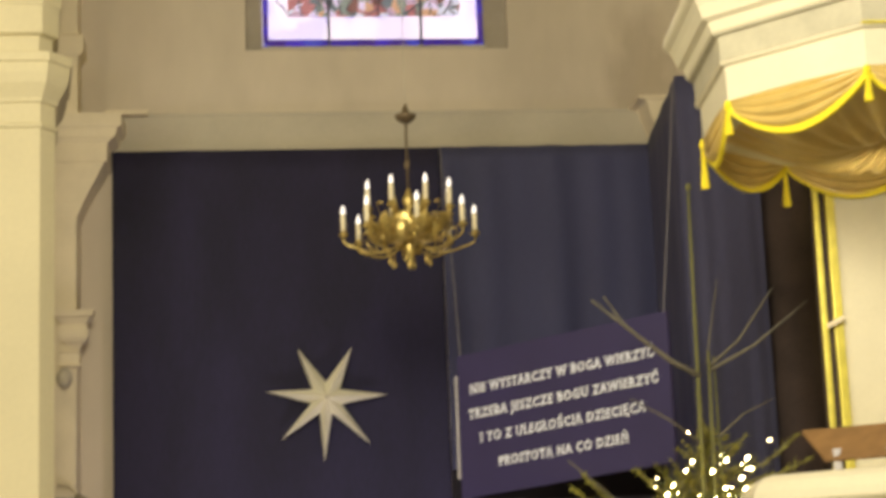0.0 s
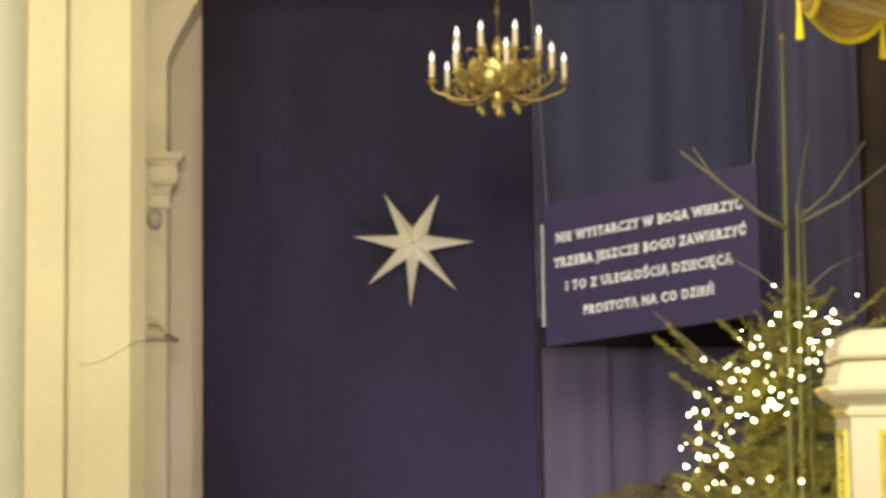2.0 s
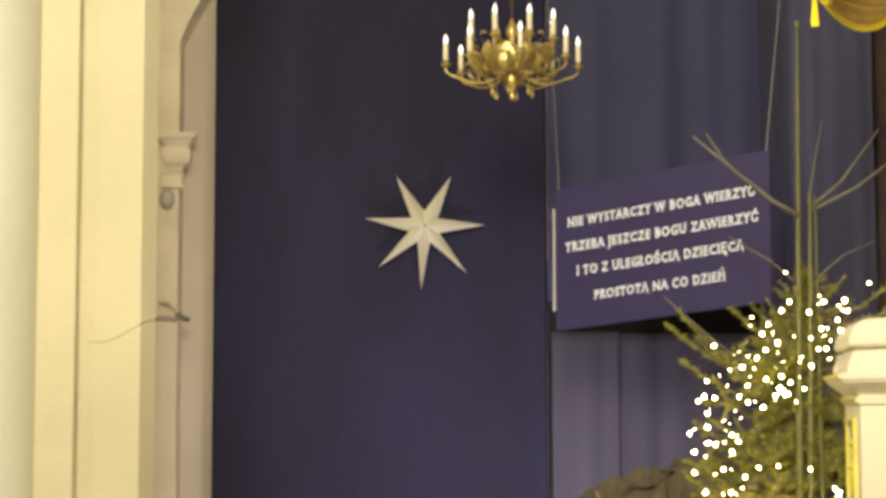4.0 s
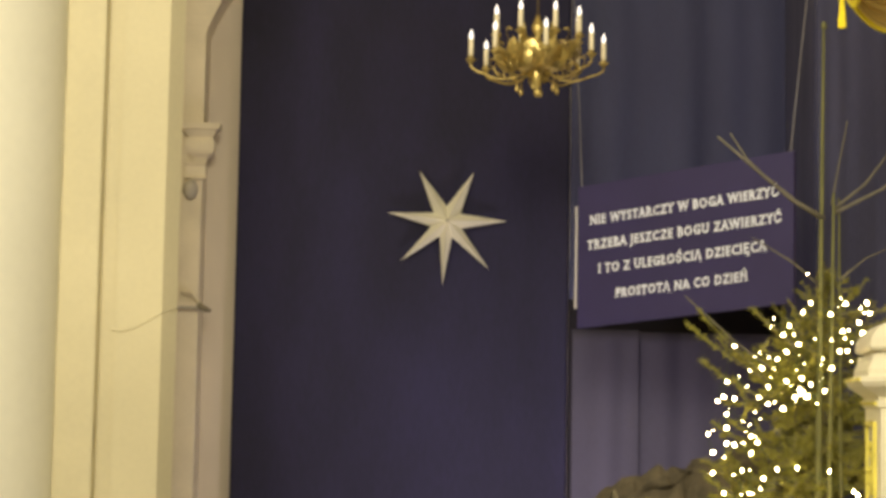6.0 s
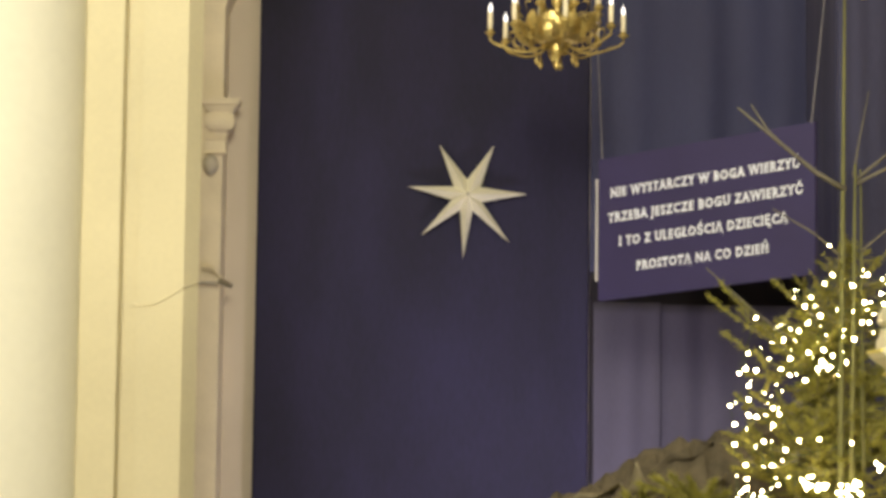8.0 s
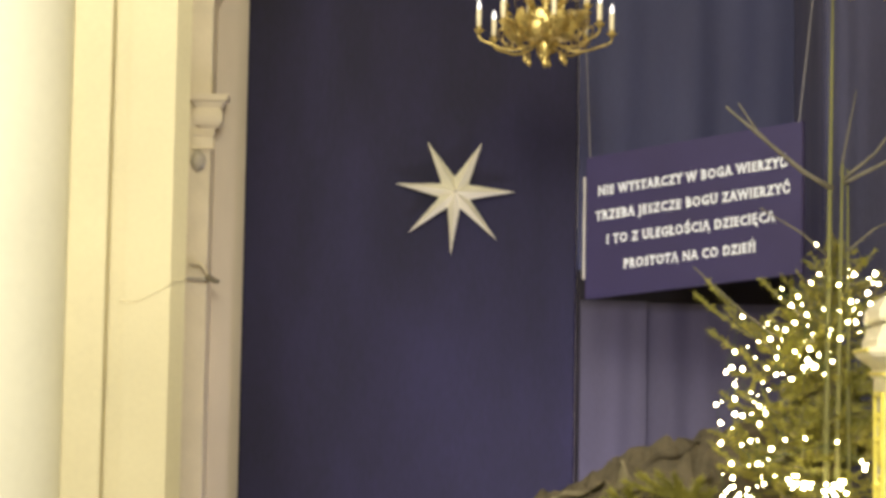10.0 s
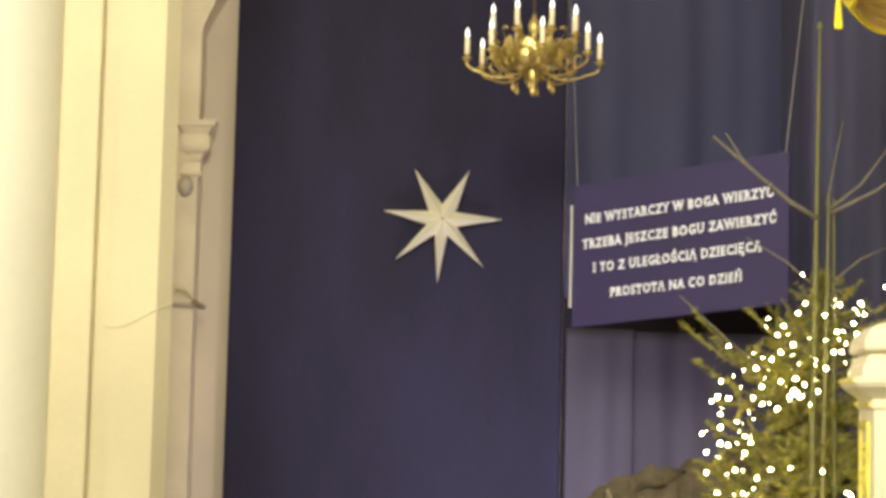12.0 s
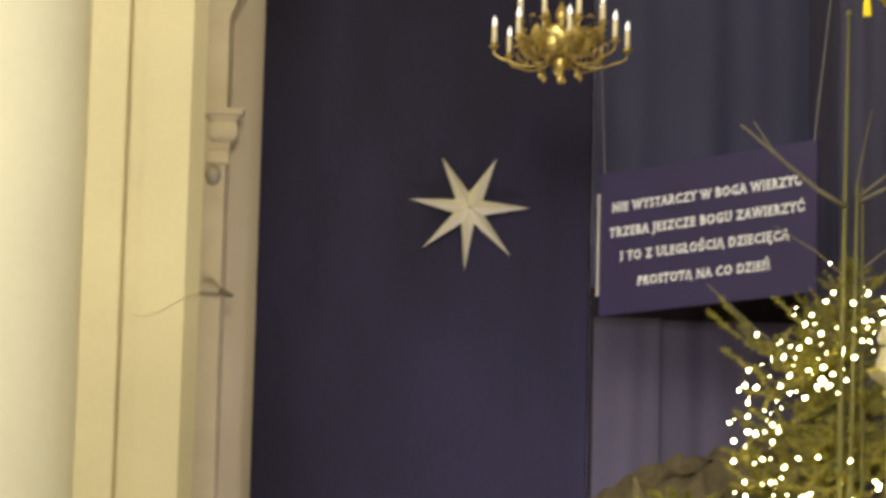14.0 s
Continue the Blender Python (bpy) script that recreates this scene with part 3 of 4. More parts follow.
def candle_arm(ang, reach, z_root, z_cup, z_dip):
    d = Vector((math.cos(ang), math.sin(ang), 0))
    base = Vector((HX, HY, 0))

    def at(r, z):
        p = base + d * r
        return (p.x, p.y, z)

    low = bez(at(0.07, z_root), at(reach * 0.35, z_dip - 0.05), at(reach * 0.55, z_dip - 0.06), at(reach * 0.8, z_dip), 8)
    up = bez(at(reach * 0.8, z_dip), at(reach * 0.97, z_dip + 0.02), at(reach * 1.03, z_dip + 0.05), at(reach, z_cup), 6)
    arm = part("arm", tube(bmesh.new(), low + up[1:], 0.011, 0.008, 6), BRASS, ch, shade=True)
    bm = bmesh.new()
    curl = [at(reach * 0.55 + 0.05 * math.cos(t) * (1 - t / 9), z_dip + 0.055 + 0.05 * math.sin(t) * (1 - t / 9)) for t in [k * 0.6 - 1.6 for k in range(11)]]
    tube(bm, curl, 0.009, 0.005, 5)
    part("scroll", bm, BRASS, ch, shade=True)
    c = base + d * reach
    part("drip_pan", lathe(bmesh.new(), [(0.008, z_cup - 0.02), (0.02, z_cup - 0.005), (0.038, z_cup + 0.012), (0.04, z_cup + 0.018), (0.018, z_cup + 0.016), (0.02, z_cup + 0.04), (0.016, z_cup + 0.045)], (c.x, c.y), 12), BRASS, ch, shade=True)
    cand = part("candle", lathe(bmesh.new(), [(0.019, z_cup + 0.03), (0.019, z_cup + 0.165), (0.012, z_cup + 0.17)], (c.x, c.y), 10), CANDLE, ch, "ivory candle sleeve", shade=True)
    part("bulb", lathe(bmesh.new(), [(0.009, z_cup + 0.168), (0.016, z_cup + 0.185), (0.017, z_cup + 0.20), (0.009, z_cup + 0.225), (0.002, z_cup + 0.245)], (c.x, c.y), 10), CANDLE_BULB, cand, "glowing flame-shaped bulb", shade=True)


for k in range(8):
    candle_arm(radians(2 + 45 * k), 0.505, 4.40, 4.46, 4.37)
for k in range(8):
    candle_arm(radians(18 + 45 * k), 0.335, 4.58, 4.635, 4.53)


def leaf(ang, r0, z0, size, flip):
    """A curled cast leaf between the arms."""
    d, t = Vector((math.cos(ang), math.sin(ang), 0)), Vector((-math.sin(ang), math.cos(ang), 0))
    base = Vector((HX, HY, 0))
    rows = []
    for j in range(7):
        v = j / 6
        a = v * 3.6
        c = base + d * (r0 + size * 0.8 * math.sin(a * 0.7)) + Vector((0, 0, z0 + flip * size * (1 - math.cos(a)) * 0.55))
        w = size * 0.24 * math.sin(math.pi * min(1, 0.12 + v * 0.86))
        rows.append([c - t * w, c + Vector((0, 0, 0.012)) + d * 0.006, c + t * w, c - Vector((0, 0, 0.008))])
    part("leaf", loft(bmesh.new(), rows), BRASS, ch)


for k in range(16):
    leaf(radians(22.5 * k + 11), 0.10, 4.40, 0.17, 1)
for k in range(8):
    leaf(radians(45 * k + 29), 0.26, 4.36, 0.13, 1)
    leaf(radians(45 * k + 7), 0.24, 4.47, 0.12, 1)
for k in range(12):
    leaf(radians(30 * k + 17), 0.20, 4.43, 0.15, 1)
for k in range(6):
    leaf(radians(60 * k + 25), 0.07, 4.62, 0.13, -1)
    leaf(radians(60 * k - 5), 0.14, 4.60, 0.12, 1)
for k in range(6):
    a = 2 * math.pi * (k + 0.25) / 6
    x, y = HX + 0.16 * math.cos(a), HY + 0.16 * math.sin(a)
    part("drop", lathe(bmesh.new(), [(0.003, 4.225), (0.016, 4.245), (0.018, 4.262), (0.008, 4.28), (0.004, 4.34)], (x, y), 8), BRASS, ch, shade=True)

# ---- pulpit ----
PC = (3.776, 9.761)
TURN = radians(-5)   # the pulpit stands askew to the nave
PP, PTURN = (3.816, 9.761), -10
pulpit = thing("pulpit", "cream painted octagonal pulpit with gilded panels", "pulpit")
part("body", octagon(bmesh.new(), [(0.55, 0.0), (0.55, 0.4), (0.75, 0.7), (1.02, 1.0), (1.03, 1.05), (1.03, 1.90)], PP, PTURN), PULPIT, pulpit)
part("cornice", octagon(bmesh.new(), [(1.03, 1.90), (1.045, 1.91), (1.05, 1.945), (1.035, 1.955), (1.05, 1.97), (1.085, 1.995), (1.125, 2.025), (1.14, 2.05), (1.14, 2.075), (1.10, 2.08), (1.095, 2.09), (1.095, 2.12), (1.075, 2.165), (1.07, 2.20), (1.035, 2.205), (1.035, 2.215)], PP, PTURN), PULPIT, pulpit)
part("ledge", octagon(bmesh.new(), [(1.035, 2.215), (1.075, 2.222), (1.087, 2.24), (1.08, 2.29), (1.05, 2.34), (1.01, 2.372), (0.97, 2.383), (0.83, 2.387), (0.83, 2.30)], PP, PTURN), PULPIT, pulpit, "cream padded ledge")
k8 = 1 / math.cos(math.pi / 8)


def face_frame(i, turn=-5):
    """Middle, sideways and outward directions of the octagon's face i (0 looks to +x)."""
    a = i * math.pi / 4 + radians(turn)
    return Vector((math.cos(a), math.sin(a), 0)), Vector((-math.sin(a), math.cos(a), 0))


def panel_on(i, a, half, z0, z1):
    out, side = face_frame(i, PTURN)
    c = Vector((*PP, 0)) + out * a

    def q(s, z, o):
        return c + side * s + out * o + Vector((0, 0, z))

    fb = bmesh.new()
    for (sa, sb, za, zb) in ((-half, -half + 0.03, z0, z1), (half - 0.03, half, z0, z1), (-half + 0.03, half - 0.03, z1 - 0.03, z1), (-half + 0.03, half - 0.03, z0, z0 + 0.03)):
        loft(fb, [[q(sa, za, o), q(sb, za, o), q(sb, zb, o), q(sa, zb, o)] for o in (0.001, 0.014, 0.022)])
    fo = part("panel_frame", fb, GOLD, pulpit, "gilded panel frame")
    gb = bmesh.new()
    loft(gb, [[q(-half + 0.03, z0 + 0.03, o), q(half - 0.03, z0 + 0.03, o), q(half - 0.03, z1 - 0.03, o), q(-half + 0.03, z1 - 0.03, o)] for o in (0.001, 0.004)])
    part("panel", gb, PULPIT_GREY, pulpit)
    r = random.Random(i)
    for k in range(16):
        s, z = r.uniform(-half + 0.07, half - 0.07), r.uniform(z0 + 0.07, z1 - 0.06)
        t0 = r.uniform(0, 6.28)
        pts = [q(s + 0.055 * math.cos(t0 + t) * (1 - t / 7), z + 0.055 * math.sin(t0 + t) * (1 - t / 7), 0.012) for t in [j * 0.7 for j in range(8)]]
        part("carving", tube(bmesh.new(), pts, 0.014, 0.007, 5), GOLD, pulpit, "gilded scroll carving")


for i in (4, 5, 6):
    panel_on(i, 1.03, 0.225, 1.12, 1.83)
for i in (4,):
    out, side = face_frame(i, PTURN)
    for z, s, a in ((2.062, 0.46, 1.142), (1.93, 0.42, 1.052)):
        c = Vector((*PP, 0)) + out * a + Vector((0, 0, z))
        part("gilded_bead", tube(bmesh.new(), [c + side * s, c + side * -s], 0.012), GOLD, pulpit, "gilded bead")

# back of the pulpit, with gilded edges
part("back_board", boxes(((3.70, 10.97, 1.9), (5.3, 11.05, 4.9)), bevel=0.01), PULPIT, pulpit)
part("gilded_strip", boxes(((3.61, 10.93, 2.2), (3.647, 10.965, 4.9)), bevel=0.006), GOLD, pulpit, "gilded edge strip")
part("gilded_strip", boxes(((3.692, 10.93, 2.2), (3.752, 10.968, 4.9)), bevel=0.006), GOLD, pulpit)
part("shadow_board", boxes(((3.615, 10.975, 2.2), (3.70, 11.04, 4.9)), bevel=0.004), DARK_WOOD, pulpit)
part("door_bolt", tube(bmesh.new(), [(3.635, 10.92, 3.40), (3.685, 10.90, 3.42), (3.745, 10.91, 3.45)], 0.02), STUCCO, pulpit)

# reading stand on the ledge
stand = thing("reading_stand", "brown oak reading stand on the pulpit ledge", "lectern", at=(3.05, 9.25, 2.37))
u45 = Vector((math.sin(radians(45)), -math.sin(radians(45)), 0))
n45 = Vector((-math.sin(radians(45)), -math.sin(radians(45)), 0))
o = Vector((2.93, 9.52, 0))
bm = bmesh.new()
loft(bm, [[o + u45 * 0.05 + Vector((0, 0, 2.60 + h)), o + u45 * 0.80 + Vector((0, 0, 2.60 + h)), o + u45 * 0.80 + n45 * 0.12 + Vector((0, 0, 2.43 + h)), o + u45 * 0.24 + n45 * 0.12 + Vector((0, 0, 2.43 + h))] for h in (0, 0.022)])
part("book_rest", bm, OAK, stand)
part("lip", tube(bmesh.new(), [o + u45 * 0.24 + n45 * 0.12 + Vector((0, 0, 2.445)), o + u45 * 0.80 + n45 * 0.12 + Vector((0, 0, 2.445))], 0.013), OAK, stand)
for s in (0.30, 0.62):
    p = o + u45 * s + n45 * 0.1
    part("foot", boxes(((p.x - 0.02, p.y - 0.02, 2.385), (p.x + 0.02, p.y + 0.02, 2.50)), bevel=0.005), WHITE_EDGE, stand, "pale foot")

# sounding board above the pulpit
canopy = thing("sounding_board", "cream octagonal sounding board with gold satin swags", "pulpit canopy")
part("cornice", octagon(bmesh.new(), [(1.08, 4.46), (1.085, 4.47), (1.09, 4.70), (1.115, 4.712), (1.12, 4.725), (1.125, 4.73)], PC), PULPIT, canopy)
part("frieze", octagon(bmesh.new(), [(1.11, 4.73), (1.115, 4.74), (1.12, 4.875), (1.15, 4.885), (1.15, 4.892)], PC), PULPIT_GREY, canopy, "pale grey-green frieze")
part("crown_moulding", octagon(bmesh.new(), [(1.15, 4.892), (1.16, 4.90), (1.175, 4.96), (1.21, 4.98), (1.215, 5.0), (1.23, 5.05), (1.25, 5.09), (1.275, 5.11), (1.285, 5.13), (1.285, 5.17), (1.2, 5.2), (0.6, 5.4), (0.3, 5.9)], PC), PULPIT, canopy)


def corner(i, a):
    """Corner between faces i and i + 1 at apothem a."""
    t = (i + 0.5) * math.pi / 4 + TURN
    return Vector((PC[0] + a * k8 * math.cos(t), PC[1] + a * k8 * math.sin(t), 0))


def swag(i):
    a, b = corner(i - 1, 1.06), corner(i, 1.06)
    out, _ = face_frame(i)
    nu, nv = 30, 26
    bm = bmesh.new()
    rows = []
    for j in range(nv + 1):
        v = j / nv
        row = []
        for k in range(nu + 1):
            u = k / nu
            hang = math.sin(math.pi * u)
            z = 4.50 - v * (0.05 + 0.20 * hang ** 0.8)
            bulge = 0.02 + 0.05 * hang * math.sin(math.pi * v) + 0.020 * math.sin(v * 24 + 2.2 * u) * hang ** 0.5 * (0.5 + 0.7 * u)
            p = a.lerp(b, u) + out * bulge
            row.append(bm.verts.new((p.x, p.y, z)))
        rows.append(row)
    for r0, r1 in zip(rows, rows[1:]):
        for k in range(nu):
            bm.faces.new((r0[k], r0[k + 1], r1[k + 1], r1[k]))
    low = [v.co.copy() for v in rows[-1]]
    sw = part("swag", bm, SATIN, canopy, "gathered old gold satin swag", shade=True)
    mod = sw.modifiers.new("cloth", "SOLIDIFY")
    mod.thickness = 0.006
    fb = bmesh.new()
    loft(fb, [[p + out * 0.012 + Vector((0, 0, 0.024)), p + out * 0.016 + Vector((0, 0, -0.020)), p - out * 0.008 + Vector((0, 0, -0.022)), p - out * 0.008 + Vector((0, 0, 0.02))] for p in low])
    part("fringe", fb, TRIM, sw, "yellow fringe")
    drop = 0.13 if i in (4, 5) else 0.24
    tb = bmesh.new()
    c = corner(i, 1.09)
    loft(tb, [[(c.x + w * math.cos(t), c.y + w * math.sin(t), z) for t in [q * math.pi / 3 for q in range(6)]] for w, z in ((0.016, 4.50), (0.024, 4.465), (0.013, 4.43), (0.018, 4.43 - 0.45 * drop), (0.027, 4.43 - 0.9 * drop), (0.024, 4.43 - drop))])
    part("tassel", tb, TRIM, canopy, "yellow tassel")


part("gilded_line", tube(bmesh.new(), [corner(5, 1.127) + Vector((0, 0, 4.728)), corner(6, 1.127) + Vector((0, 0, 4.728))], 0.009), GOLD, canopy, "gilded line")
for i in range(8):
    swag(i)
# gathered satin lining under the board
bm = bmesh.new()
lrows = []
for j in range(13):
    v = j / 12
    row = []
    for k in range(240):
        t = 2 * math.pi * k / 240
        rim = 1.06 / max(math.cos(((t - TURN + math.pi / 8) % (math.pi / 4)) - math.pi / 8), 0.5)
        r = 0.03 + (rim - 0.03) * v
        fold = (0.026 * math.sin(t * 30 + 2.5 * math.sin(t * 4)) + 0.022 * math.sin(t * 17 + 3 * math.sin(t * 3 + 1))) * math.sin(math.pi * min(1, v * 0.9 + 0.1)) * (1.1 - 0.6 * v)
        z = 4.47 + 0.03 * v - 0.20 * math.sin(math.pi * v ** 0.8) ** 1.2 + fold
        row.append(bm.verts.new((PC[0] + r * math.cos(t), PC[1] + r * math.sin(t), z)))
    lrows.append(row)
for r0, r1 in zip(lrows, lrows[1:]):
    for k in range(240):
        bm.faces.new((r0[k], r0[(k + 1) % 240], r1[(k + 1) % 240], r1[k]))
part("lining", bm, SATIN, canopy, "gathered gold satin lining", shade=True)

# ---- fir trees with fairy lights ----
tree = thing("fir_tree", "tall thin fir with bare upper twigs", "tree", at=(2.9, 11.5, 0))
part("trunk", tube(bmesh.new(), [(2.87, 11.5, 0), (2.88, 11.5, 1.6), (2.90, 11.5, 3.0), (2.92, 11.5, 4.46)], 0.030, 0.009, 8), BARK, tree, shade=True)
part("trunk", tube(bmesh.new(), [(2.92, 11.46, 0), (2.95, 11.46, 1.8), (2.975, 11.46, 3.33)], 0.024, 0.009, 8), BARK, tree, shade=True)
part("trunk", tube(bmesh.new(), [(3.05, 11.52, 0), (3.03, 11.52, 1.8), (3.025, 11.52, 3.30)], 0.020, 0.007, 8), BARK, tree, shade=True)
part("tip", lathe(bmesh.new(), [(0.006, 4.44), (0.022, 4.455), (0.018, 4.485), (0.004, 4.50)], (2.921, 11.5), 8), BARK, tree)


def twig(pts, r):
    part("twig", tube(bmesh.new(), pts, r, r * 0.45, 5), TWIG, tree, "bare grey twig", shade=True)


twig([(2.92, 11.5, 3.16), (2.72, 11.48, 3.27), (2.50, 11.46, 3.44), (2.19, 11.44, 3.69)], 0.022)
twig([(2.52, 11.46, 3.42), (2.40, 11.47, 3.54), (2.28, 11.47, 3.72)], 0.013)
twig([(2.98, 11.5, 3.22), (3.20, 11.5, 3.40), (3.47, 11.52, 3.76)], 0.014)
twig([(2.99, 11.5, 3.20), (3.30, 11.48, 3.36), (3.70, 11.5, 3.66)], 0.015)
twig([(2.97, 11.5, 3.25), (3.02, 11.52, 3.5), (3.09, 11.54, 3.83)], 0.009)
twig([(2.90, 11.5, 2.70), (2.70, 11.46, 2.86), (2.42, 11.44, 3.02)], 0.010)
twig([(3.02, 11.5, 2.75), (3.2, 11.5, 2.9), (3.42, 11.5, 3.0)], 0.008)
twig([(2.55, 11.45, 2.15), (2.30, 11.42, 2.33), (1.97, 11.40, 2.62)], 0.012)

rng = random.Random(12)
crown, wood = bmesh.new(), bmesh.new()


def spray(a, b, needles, spread):
    """A fir branch from a to b: a stem and its needles."""
    a, b = Vector(a), Vector(b)
    d = (b - a)
    tube(wood, [a, a.lerp(b, 0.5) + Vector((0, 0, -0.02)), b], 0.008, 0.003, 4)
    for _ in range(needles if a.z < 2.15 else int(needles * 0.55)):
        t = rng.random() ** 0.8
        p = a + d * t + Vector((0, 0, -0.02 * math.sin(math.pi * t)))
        w = (d.normalized() * rng.uniform(0.3, 0.9) + Vector((rng.gauss(0, 1), rng.gauss(0, 1), rng.gauss(0, 0.8))) * 0.5).normalized()
        ln = rng.uniform(0.5, 1.0) * spread
        side = w.cross(Vector((rng.gauss(0, 1), rng.gauss(0, 1), rng.gauss(0, 1)))).normalized() * 0.0045
        vs = [crown.verts.new(q) for q in (p - side, p + side, p + w * ln)]
        crown.faces.new(vs)


for k in range(185):
    z = rng.uniform(0.75, 2.6) if k % 3 else rng.uniform(1.2, 2.3)
    stem = rng.choice([(2.88, 11.5), (2.94, 11.46), (3.03, 11.52), (2.6, 11.4)]) if z < 2.1 else rng.choice([(2.88, 11.5), (2.94, 11.46), (3.03, 11.52)])
    reach = 0.10 + 0.47 * max(0, (2.68 - z)) ** 0.75 * rng.uniform(0.5, 1.0)
    ang = rng.uniform(0, 6.283)
    tip_ = (stem[0] + reach * math.cos(ang), stem[1] + 0.14 + reach * (0.85 if math.sin(ang) > 0 else 0.22) * math.sin(ang), z + rng.uniform(-0.05, 0.28))
    spray((stem[0], stem[1] + 0.14, z), tip_, 240, 0.055)
    for s in range(3):
        f = rng.uniform(0.35, 0.9)
        m = Vector((stem[0], stem[1] + 0.14, z)).lerp(Vector(tip_), f)
        spray(m, m + Vector((rng.uniform(-0.18, 0.18), rng.uniform(-0.18, 0.18), rng.uniform(-0.06, 0.16))), 90, 0.05)
for a, b in (((2.55, 11.42, 2.05), (1.98, 11.40, 2.44)), ((2.5, 11.42, 2.1), (2.06, 11.36, 2.52)), ((2.5, 11.4, 1.95), (2.08, 11.38, 2.2)), ((2.7, 11.4, 2.3), (2.42, 11.4, 2.55)), ((3.2, 11.5, 2.5), (3.55, 11.5, 2.75)), ((3.2, 11.5, 2.45), (3.62, 11.5, 2.58))):
    spray(a, b, 190, 0.065)
tagged(part("branch", wood, TWIG, tree), kind="stuff")
tagged(part("crown", crown, NEEDLE, tree, "dense green fir needles"), kind="stuff")

lights = thing("fairy_lights", "string of warm white fairy lights wound round the fir", "string lights", at=(2.6, 11.4, 1.2))
bulb_bm = bmesh.new()
bmesh.ops.create_icosphere(bulb_bm, subdivisions=2, radius=0.0078)
bulb_me = bpy.data.meshes.new("bulb")
bulb_bm.to_mesh(bulb_me)
bulb_bm.free()
bulb_me.materials.append(FAIRY)
smooth(bulb_me)
rng = random.Random(31)
# the large bulbs on the outer twigs (x, z), then small ones scattered between them
LARGE = [(2.28, 2.29), (2.6, 2.37), (2.64, 2.43), (2.62, 2.26), (2.56, 2.21), (2.46, 2.15), (2.62, 2.07), (2.5, 2.03), (2.23, 2.06), (2.21, 1.96), (2.17, 1.93), (2.28, 1.95),
         (2.44, 1.96), (2.5, 1.92), (2.6, 1.89), (2.23, 1.85), (2.23, 1.76), (2.11, 1.72), (2.39, 1.71), (2.43, 1.67), (2.23, 1.66), (2.28, 1.65), (2.39, 1.6), (2.14, 1.6),
         (2.14, 1.47), (2.33, 1.49), (2.47, 1.44), (2.56, 1.5), (2.69, 1.51), (2.38, 1.34), (2.21, 1.34), (2.22, 1.25), (2.78, 2.58), (2.73, 2.52), (2.91, 2.51),
         (3.01, 2.58), (2.99, 2.4), (2.7, 2.31), (2.97, 2.27), (3.02, 2.27), (3.15, 2.59), (3.17, 2.52), (3.1, 2.46), (3.12, 2.39), (2.92, 2.16), (2.72, 2.09), (2.78, 2.05),
         (2.87, 2.01), (2.9, 1.49)]
spots = [(x, 11.3, z) for x, z in LARGE]
sizes = [rng.choice((1.1, 1.25, 1.4)) for _ in spots]
# tight bunches where the string is gathered
for cx, cz, n, sx, sz in ((2.72, 2.0, 7, 0.035, 0.022), (2.65, 1.21, 15, 0.045, 0.03), (2.89, 1.18, 17, 0.045, 0.035), (2.59, 1.23, 3, 0.015, 0.015), (2.2, 1.13, 9, 0.05, 0.03), (2.4, 1.12, 6, 0.06, 0.03), (3.07, 1.33, 3, 0.008, 0.03)):
    spots += [(cx + rng.gauss(0, sx), 11.28 + rng.uniform(-0.03, 0.03), cz + rng.gauss(0, sz)) for _ in range(n)]
    sizes += [rng.choice((0.9, 1.1, 1.3)) for _ in range(n)]
while len(spots) < 172:
    x, z = rng.uniform(2.14, 3.16), rng.uniform(0.95, 2.62)
    if x < 2.16 + max(0, z - 2.0) * 0.75 or (2.48 < x < 2.98 and 1.28 < z < 1.9) or (x > 2.9 and z < 2.2):
        continue
    if min(math.hypot(x - a, z - c) for a, _, c in spots) < 0.03:
        continue
    spots.append((x, 11.3 + rng.uniform(-0.03, 0.12), z))
    sizes.append(rng.choice((0.3, 0.4, 0.5, 0.6)))
for p, s in zip(spots + [(2.76, 11.3, 2.77), (3.34, 11.4, 2.71)], sizes + [0.8, 0.9]):
    ob = new("bulb", bulb_me)
    ob.parent = lights
    ob.matrix_basis = Matrix.Translation(Vector(p) - lights.location) @ Matrix.Diagonal((s, s, s, 1))
order = sorted(spots, key=lambda q: (round(q[2] * 5), q[0] * (1 if round(q[2] * 5) % 2 else -1)))
part("wire", tube(bmesh.new(), [Vector(p) + Vector((0, 0.02, 0)) for p in order], 0.0025, seg=4), WIRE, lights, "thin green wire")

# ---- crib mound of crumpled paper at the foot of the tree ----
bm = bmesh.new()
rows_ = []
nx, ny = 90, 40
for j in range(ny + 1):
    row = []
    for i in range(nx + 1):
        x, v = 0.3 + 2.9 * i / nx, j / ny
        ridge = 0.82 + 0.26 * min(1, max(0, (x - 0.6) / 0.7)) + 0.38 * min(1.2, max(0, x - 1.2))
        y = 12.0 + 1.1 * v
        z = ridge * math.sin(math.pi * min(1, 0.15 + v * 0.75)) ** 0.7
        z += 0.10 * noise.noise((x * 3.2, y * 3, 1)) + 0.11 * abs(noise.noise((x * 6, y * 7, 5))) + 0.05 * noise.noise((x * 14, y * 11, 3))
        row.append(bm.verts.new((x, y + 0.05 * noise.noise((x * 5, v * 6, 9)), max(z, 0.01))))
    rows_.append(row)
for r0, r1 in zip(rows_, rows_[1:]):
    for i in range(nx):
        bm.faces.new((r0[i], r0[i + 1], r1[i + 1], r1[i]))
ring = [r[0] for r in rows_[::-1]] + rows_[0][1:] + [r[-1] for r in rows_[1:]] + rows_[-1][-2:0:-1]
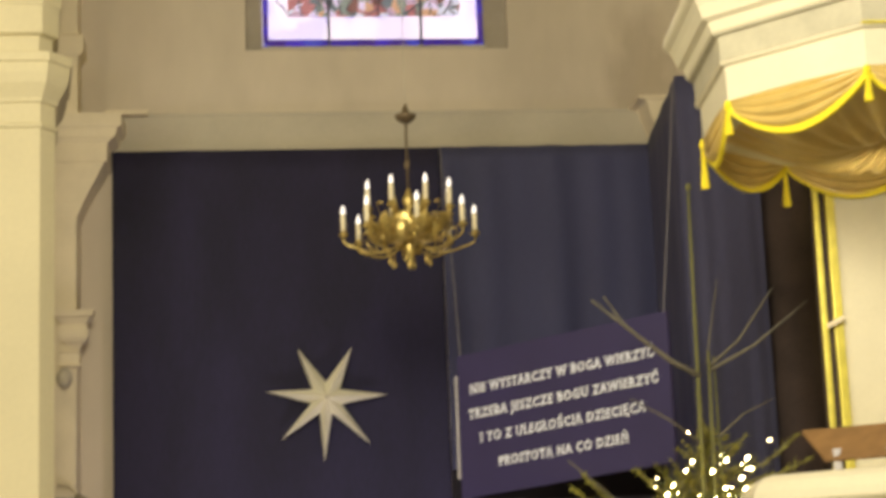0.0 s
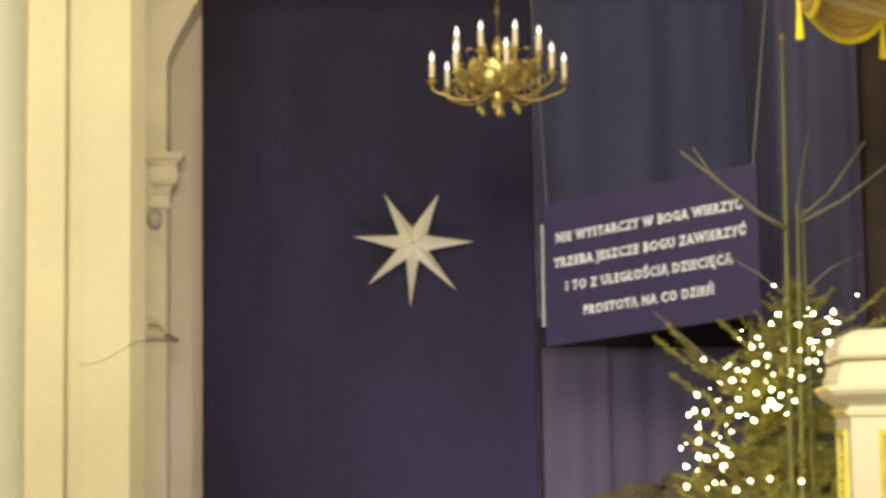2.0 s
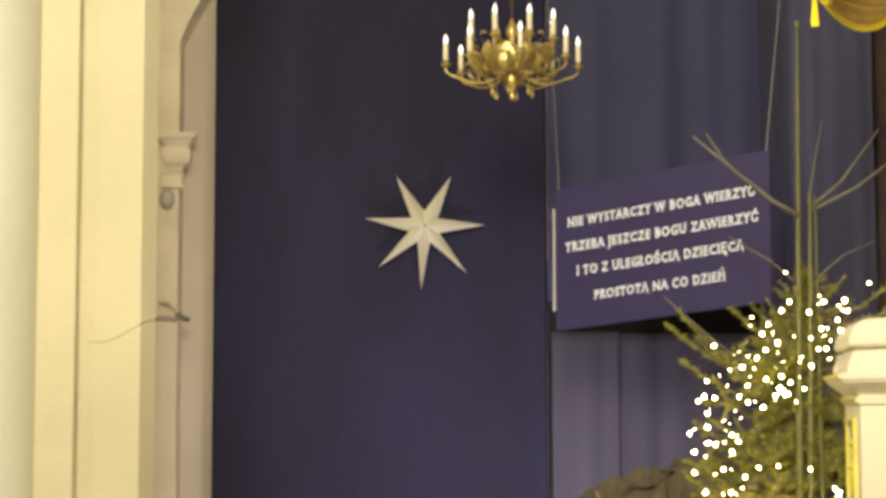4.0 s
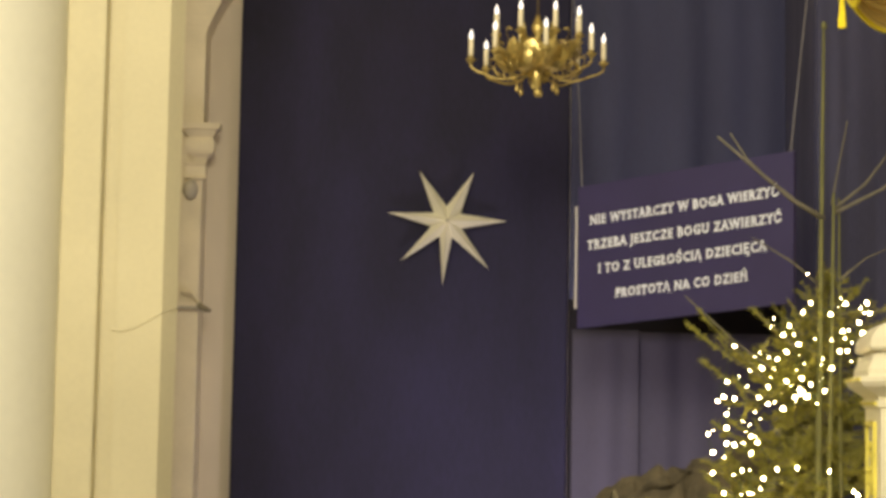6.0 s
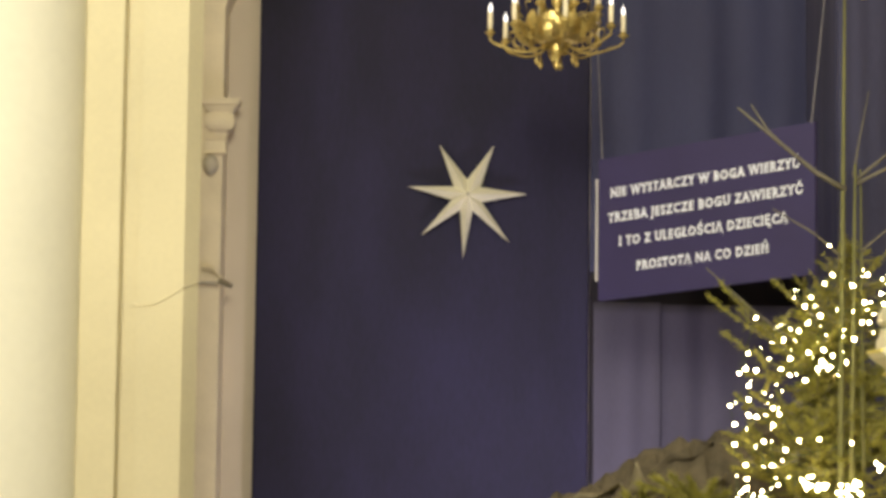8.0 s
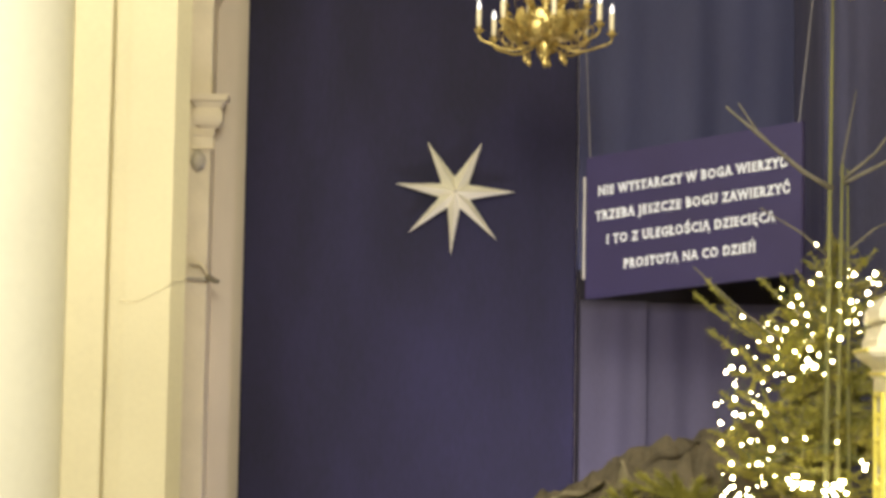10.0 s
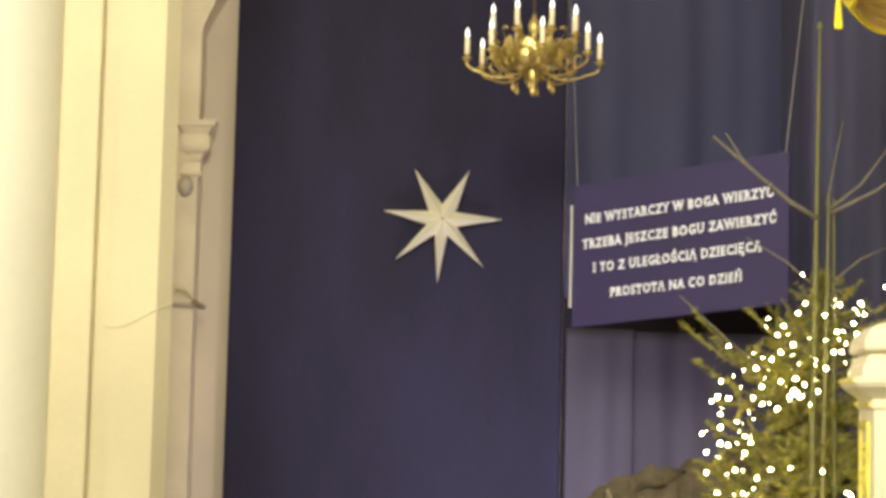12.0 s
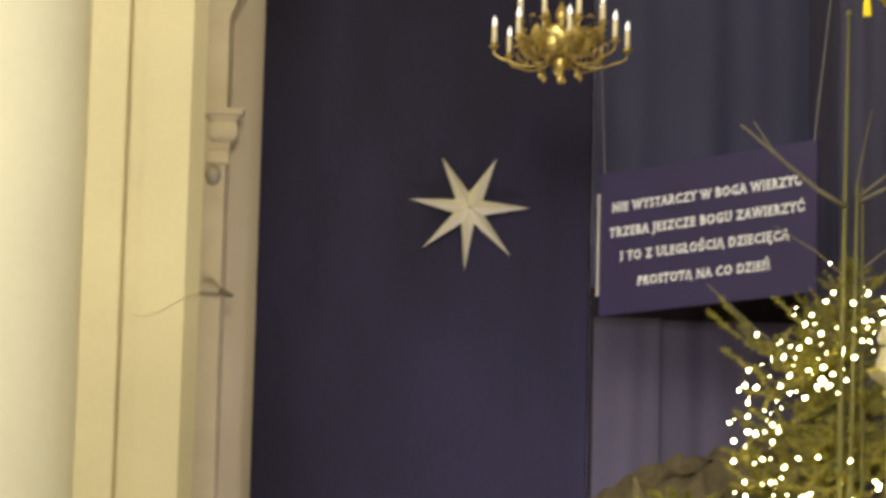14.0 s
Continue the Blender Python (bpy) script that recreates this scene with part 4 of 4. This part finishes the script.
low = [bm.verts.new((v.co.x, v.co.y, 0.0)) for v in ring]
for i in range(len(ring)):
    j = (i + 1) % len(ring)
    if ring[i].co != ring[j].co:
        bm.faces.new((ring[i], ring[j], low[j], low[i]))
mound = thing("crib_mound", "crumpled brown paper rocks below the fir tree", "nativity mound", at=(1.7, 12.5, 0))
part("rock_face", bm, CRUMPLED, mound)
PALE = material("pale_rock_paper", (0.21, 0.18, 0.11), 0.85, vary=0.3, scale=6, fine=30, bump=0.4)


def fold(x, y, z, w, h, ang, lean, mat):
    """A bent sheet of stiff paper with an uneven edge."""
    fb = bmesh.new()
    d, n = Vector((math.cos(ang), math.sin(ang), 0)), Vector((math.sin(ang), -math.cos(ang), 0))
    r = random.Random(int(x * 100))
    rows = []
    for j in range(6):
        v = j / 5
        row = []
        for i in range(9):
            u = i / 8 - 0.5
            p = Vector((x, y, z)) + d * (w * u * (1.2 - 0.45 * v)) + n * (lean * v * v + 0.05 * math.cos(u * 5)) + Vector((0, 0, h * v * (0.8 - 0.9 * abs(u) ** 1.5 + 0.25 * math.sin(6 * u + x * 9)) + r.uniform(-0.012, 0.012)))
            row.append(p)
        rows.append(row + [q - n * 0.008 for q in row[::-1]])
    part("paper_fold", loft(fb, rows), mat, mound, shade=True)


fold(1.02, 12.32, 0.86, 0.34, 0.15, 0.25, 0.10, PALE)
fold(1.36, 12.36, 0.98, 0.50, 0.20, 0.35, 0.16, PALE)
fold(1.64, 12.18, 1.10, 0.16, 0.22, -0.3, 0.05, PALE)
fold(2.16, 12.12, 1.10, 0.18, 0.16, 0.6, 0.06, PALE)
fold(2.02, 12.40, 1.22, 0.50, 0.26, 0.45, 0.12, CRUMPLED)


def sprig(root, ends):
    """A cut fir sprig lying on the mound."""
    global crown, wood
    crown, wood = bmesh.new(), bmesh.new()
    for e in ends:
        spray(root, e, 260, 0.08)
    ob = thing("fir_sprig", "cut green fir sprig on the paper rocks", "sprig", "fir sprigs on the mound", at=root)
    part("stem", wood, NEEDLE, ob)
    tagged(part("needles", crown, NEEDLE, ob), kind="stuff")


sprig((2.06, 12.0, 1.06), [(1.62, 12.03, 1.17), (1.72, 12.0, 1.22), (1.84, 12.0, 1.23), (1.96, 12.0, 1.21), (2.12, 11.98, 1.19), (2.22, 11.98, 1.12)])
sprig((1.72, 12.10, 0.98), [(1.46, 12.06, 1.04), (1.52, 12.04, 1.10), (1.64, 12.02, 1.12)])
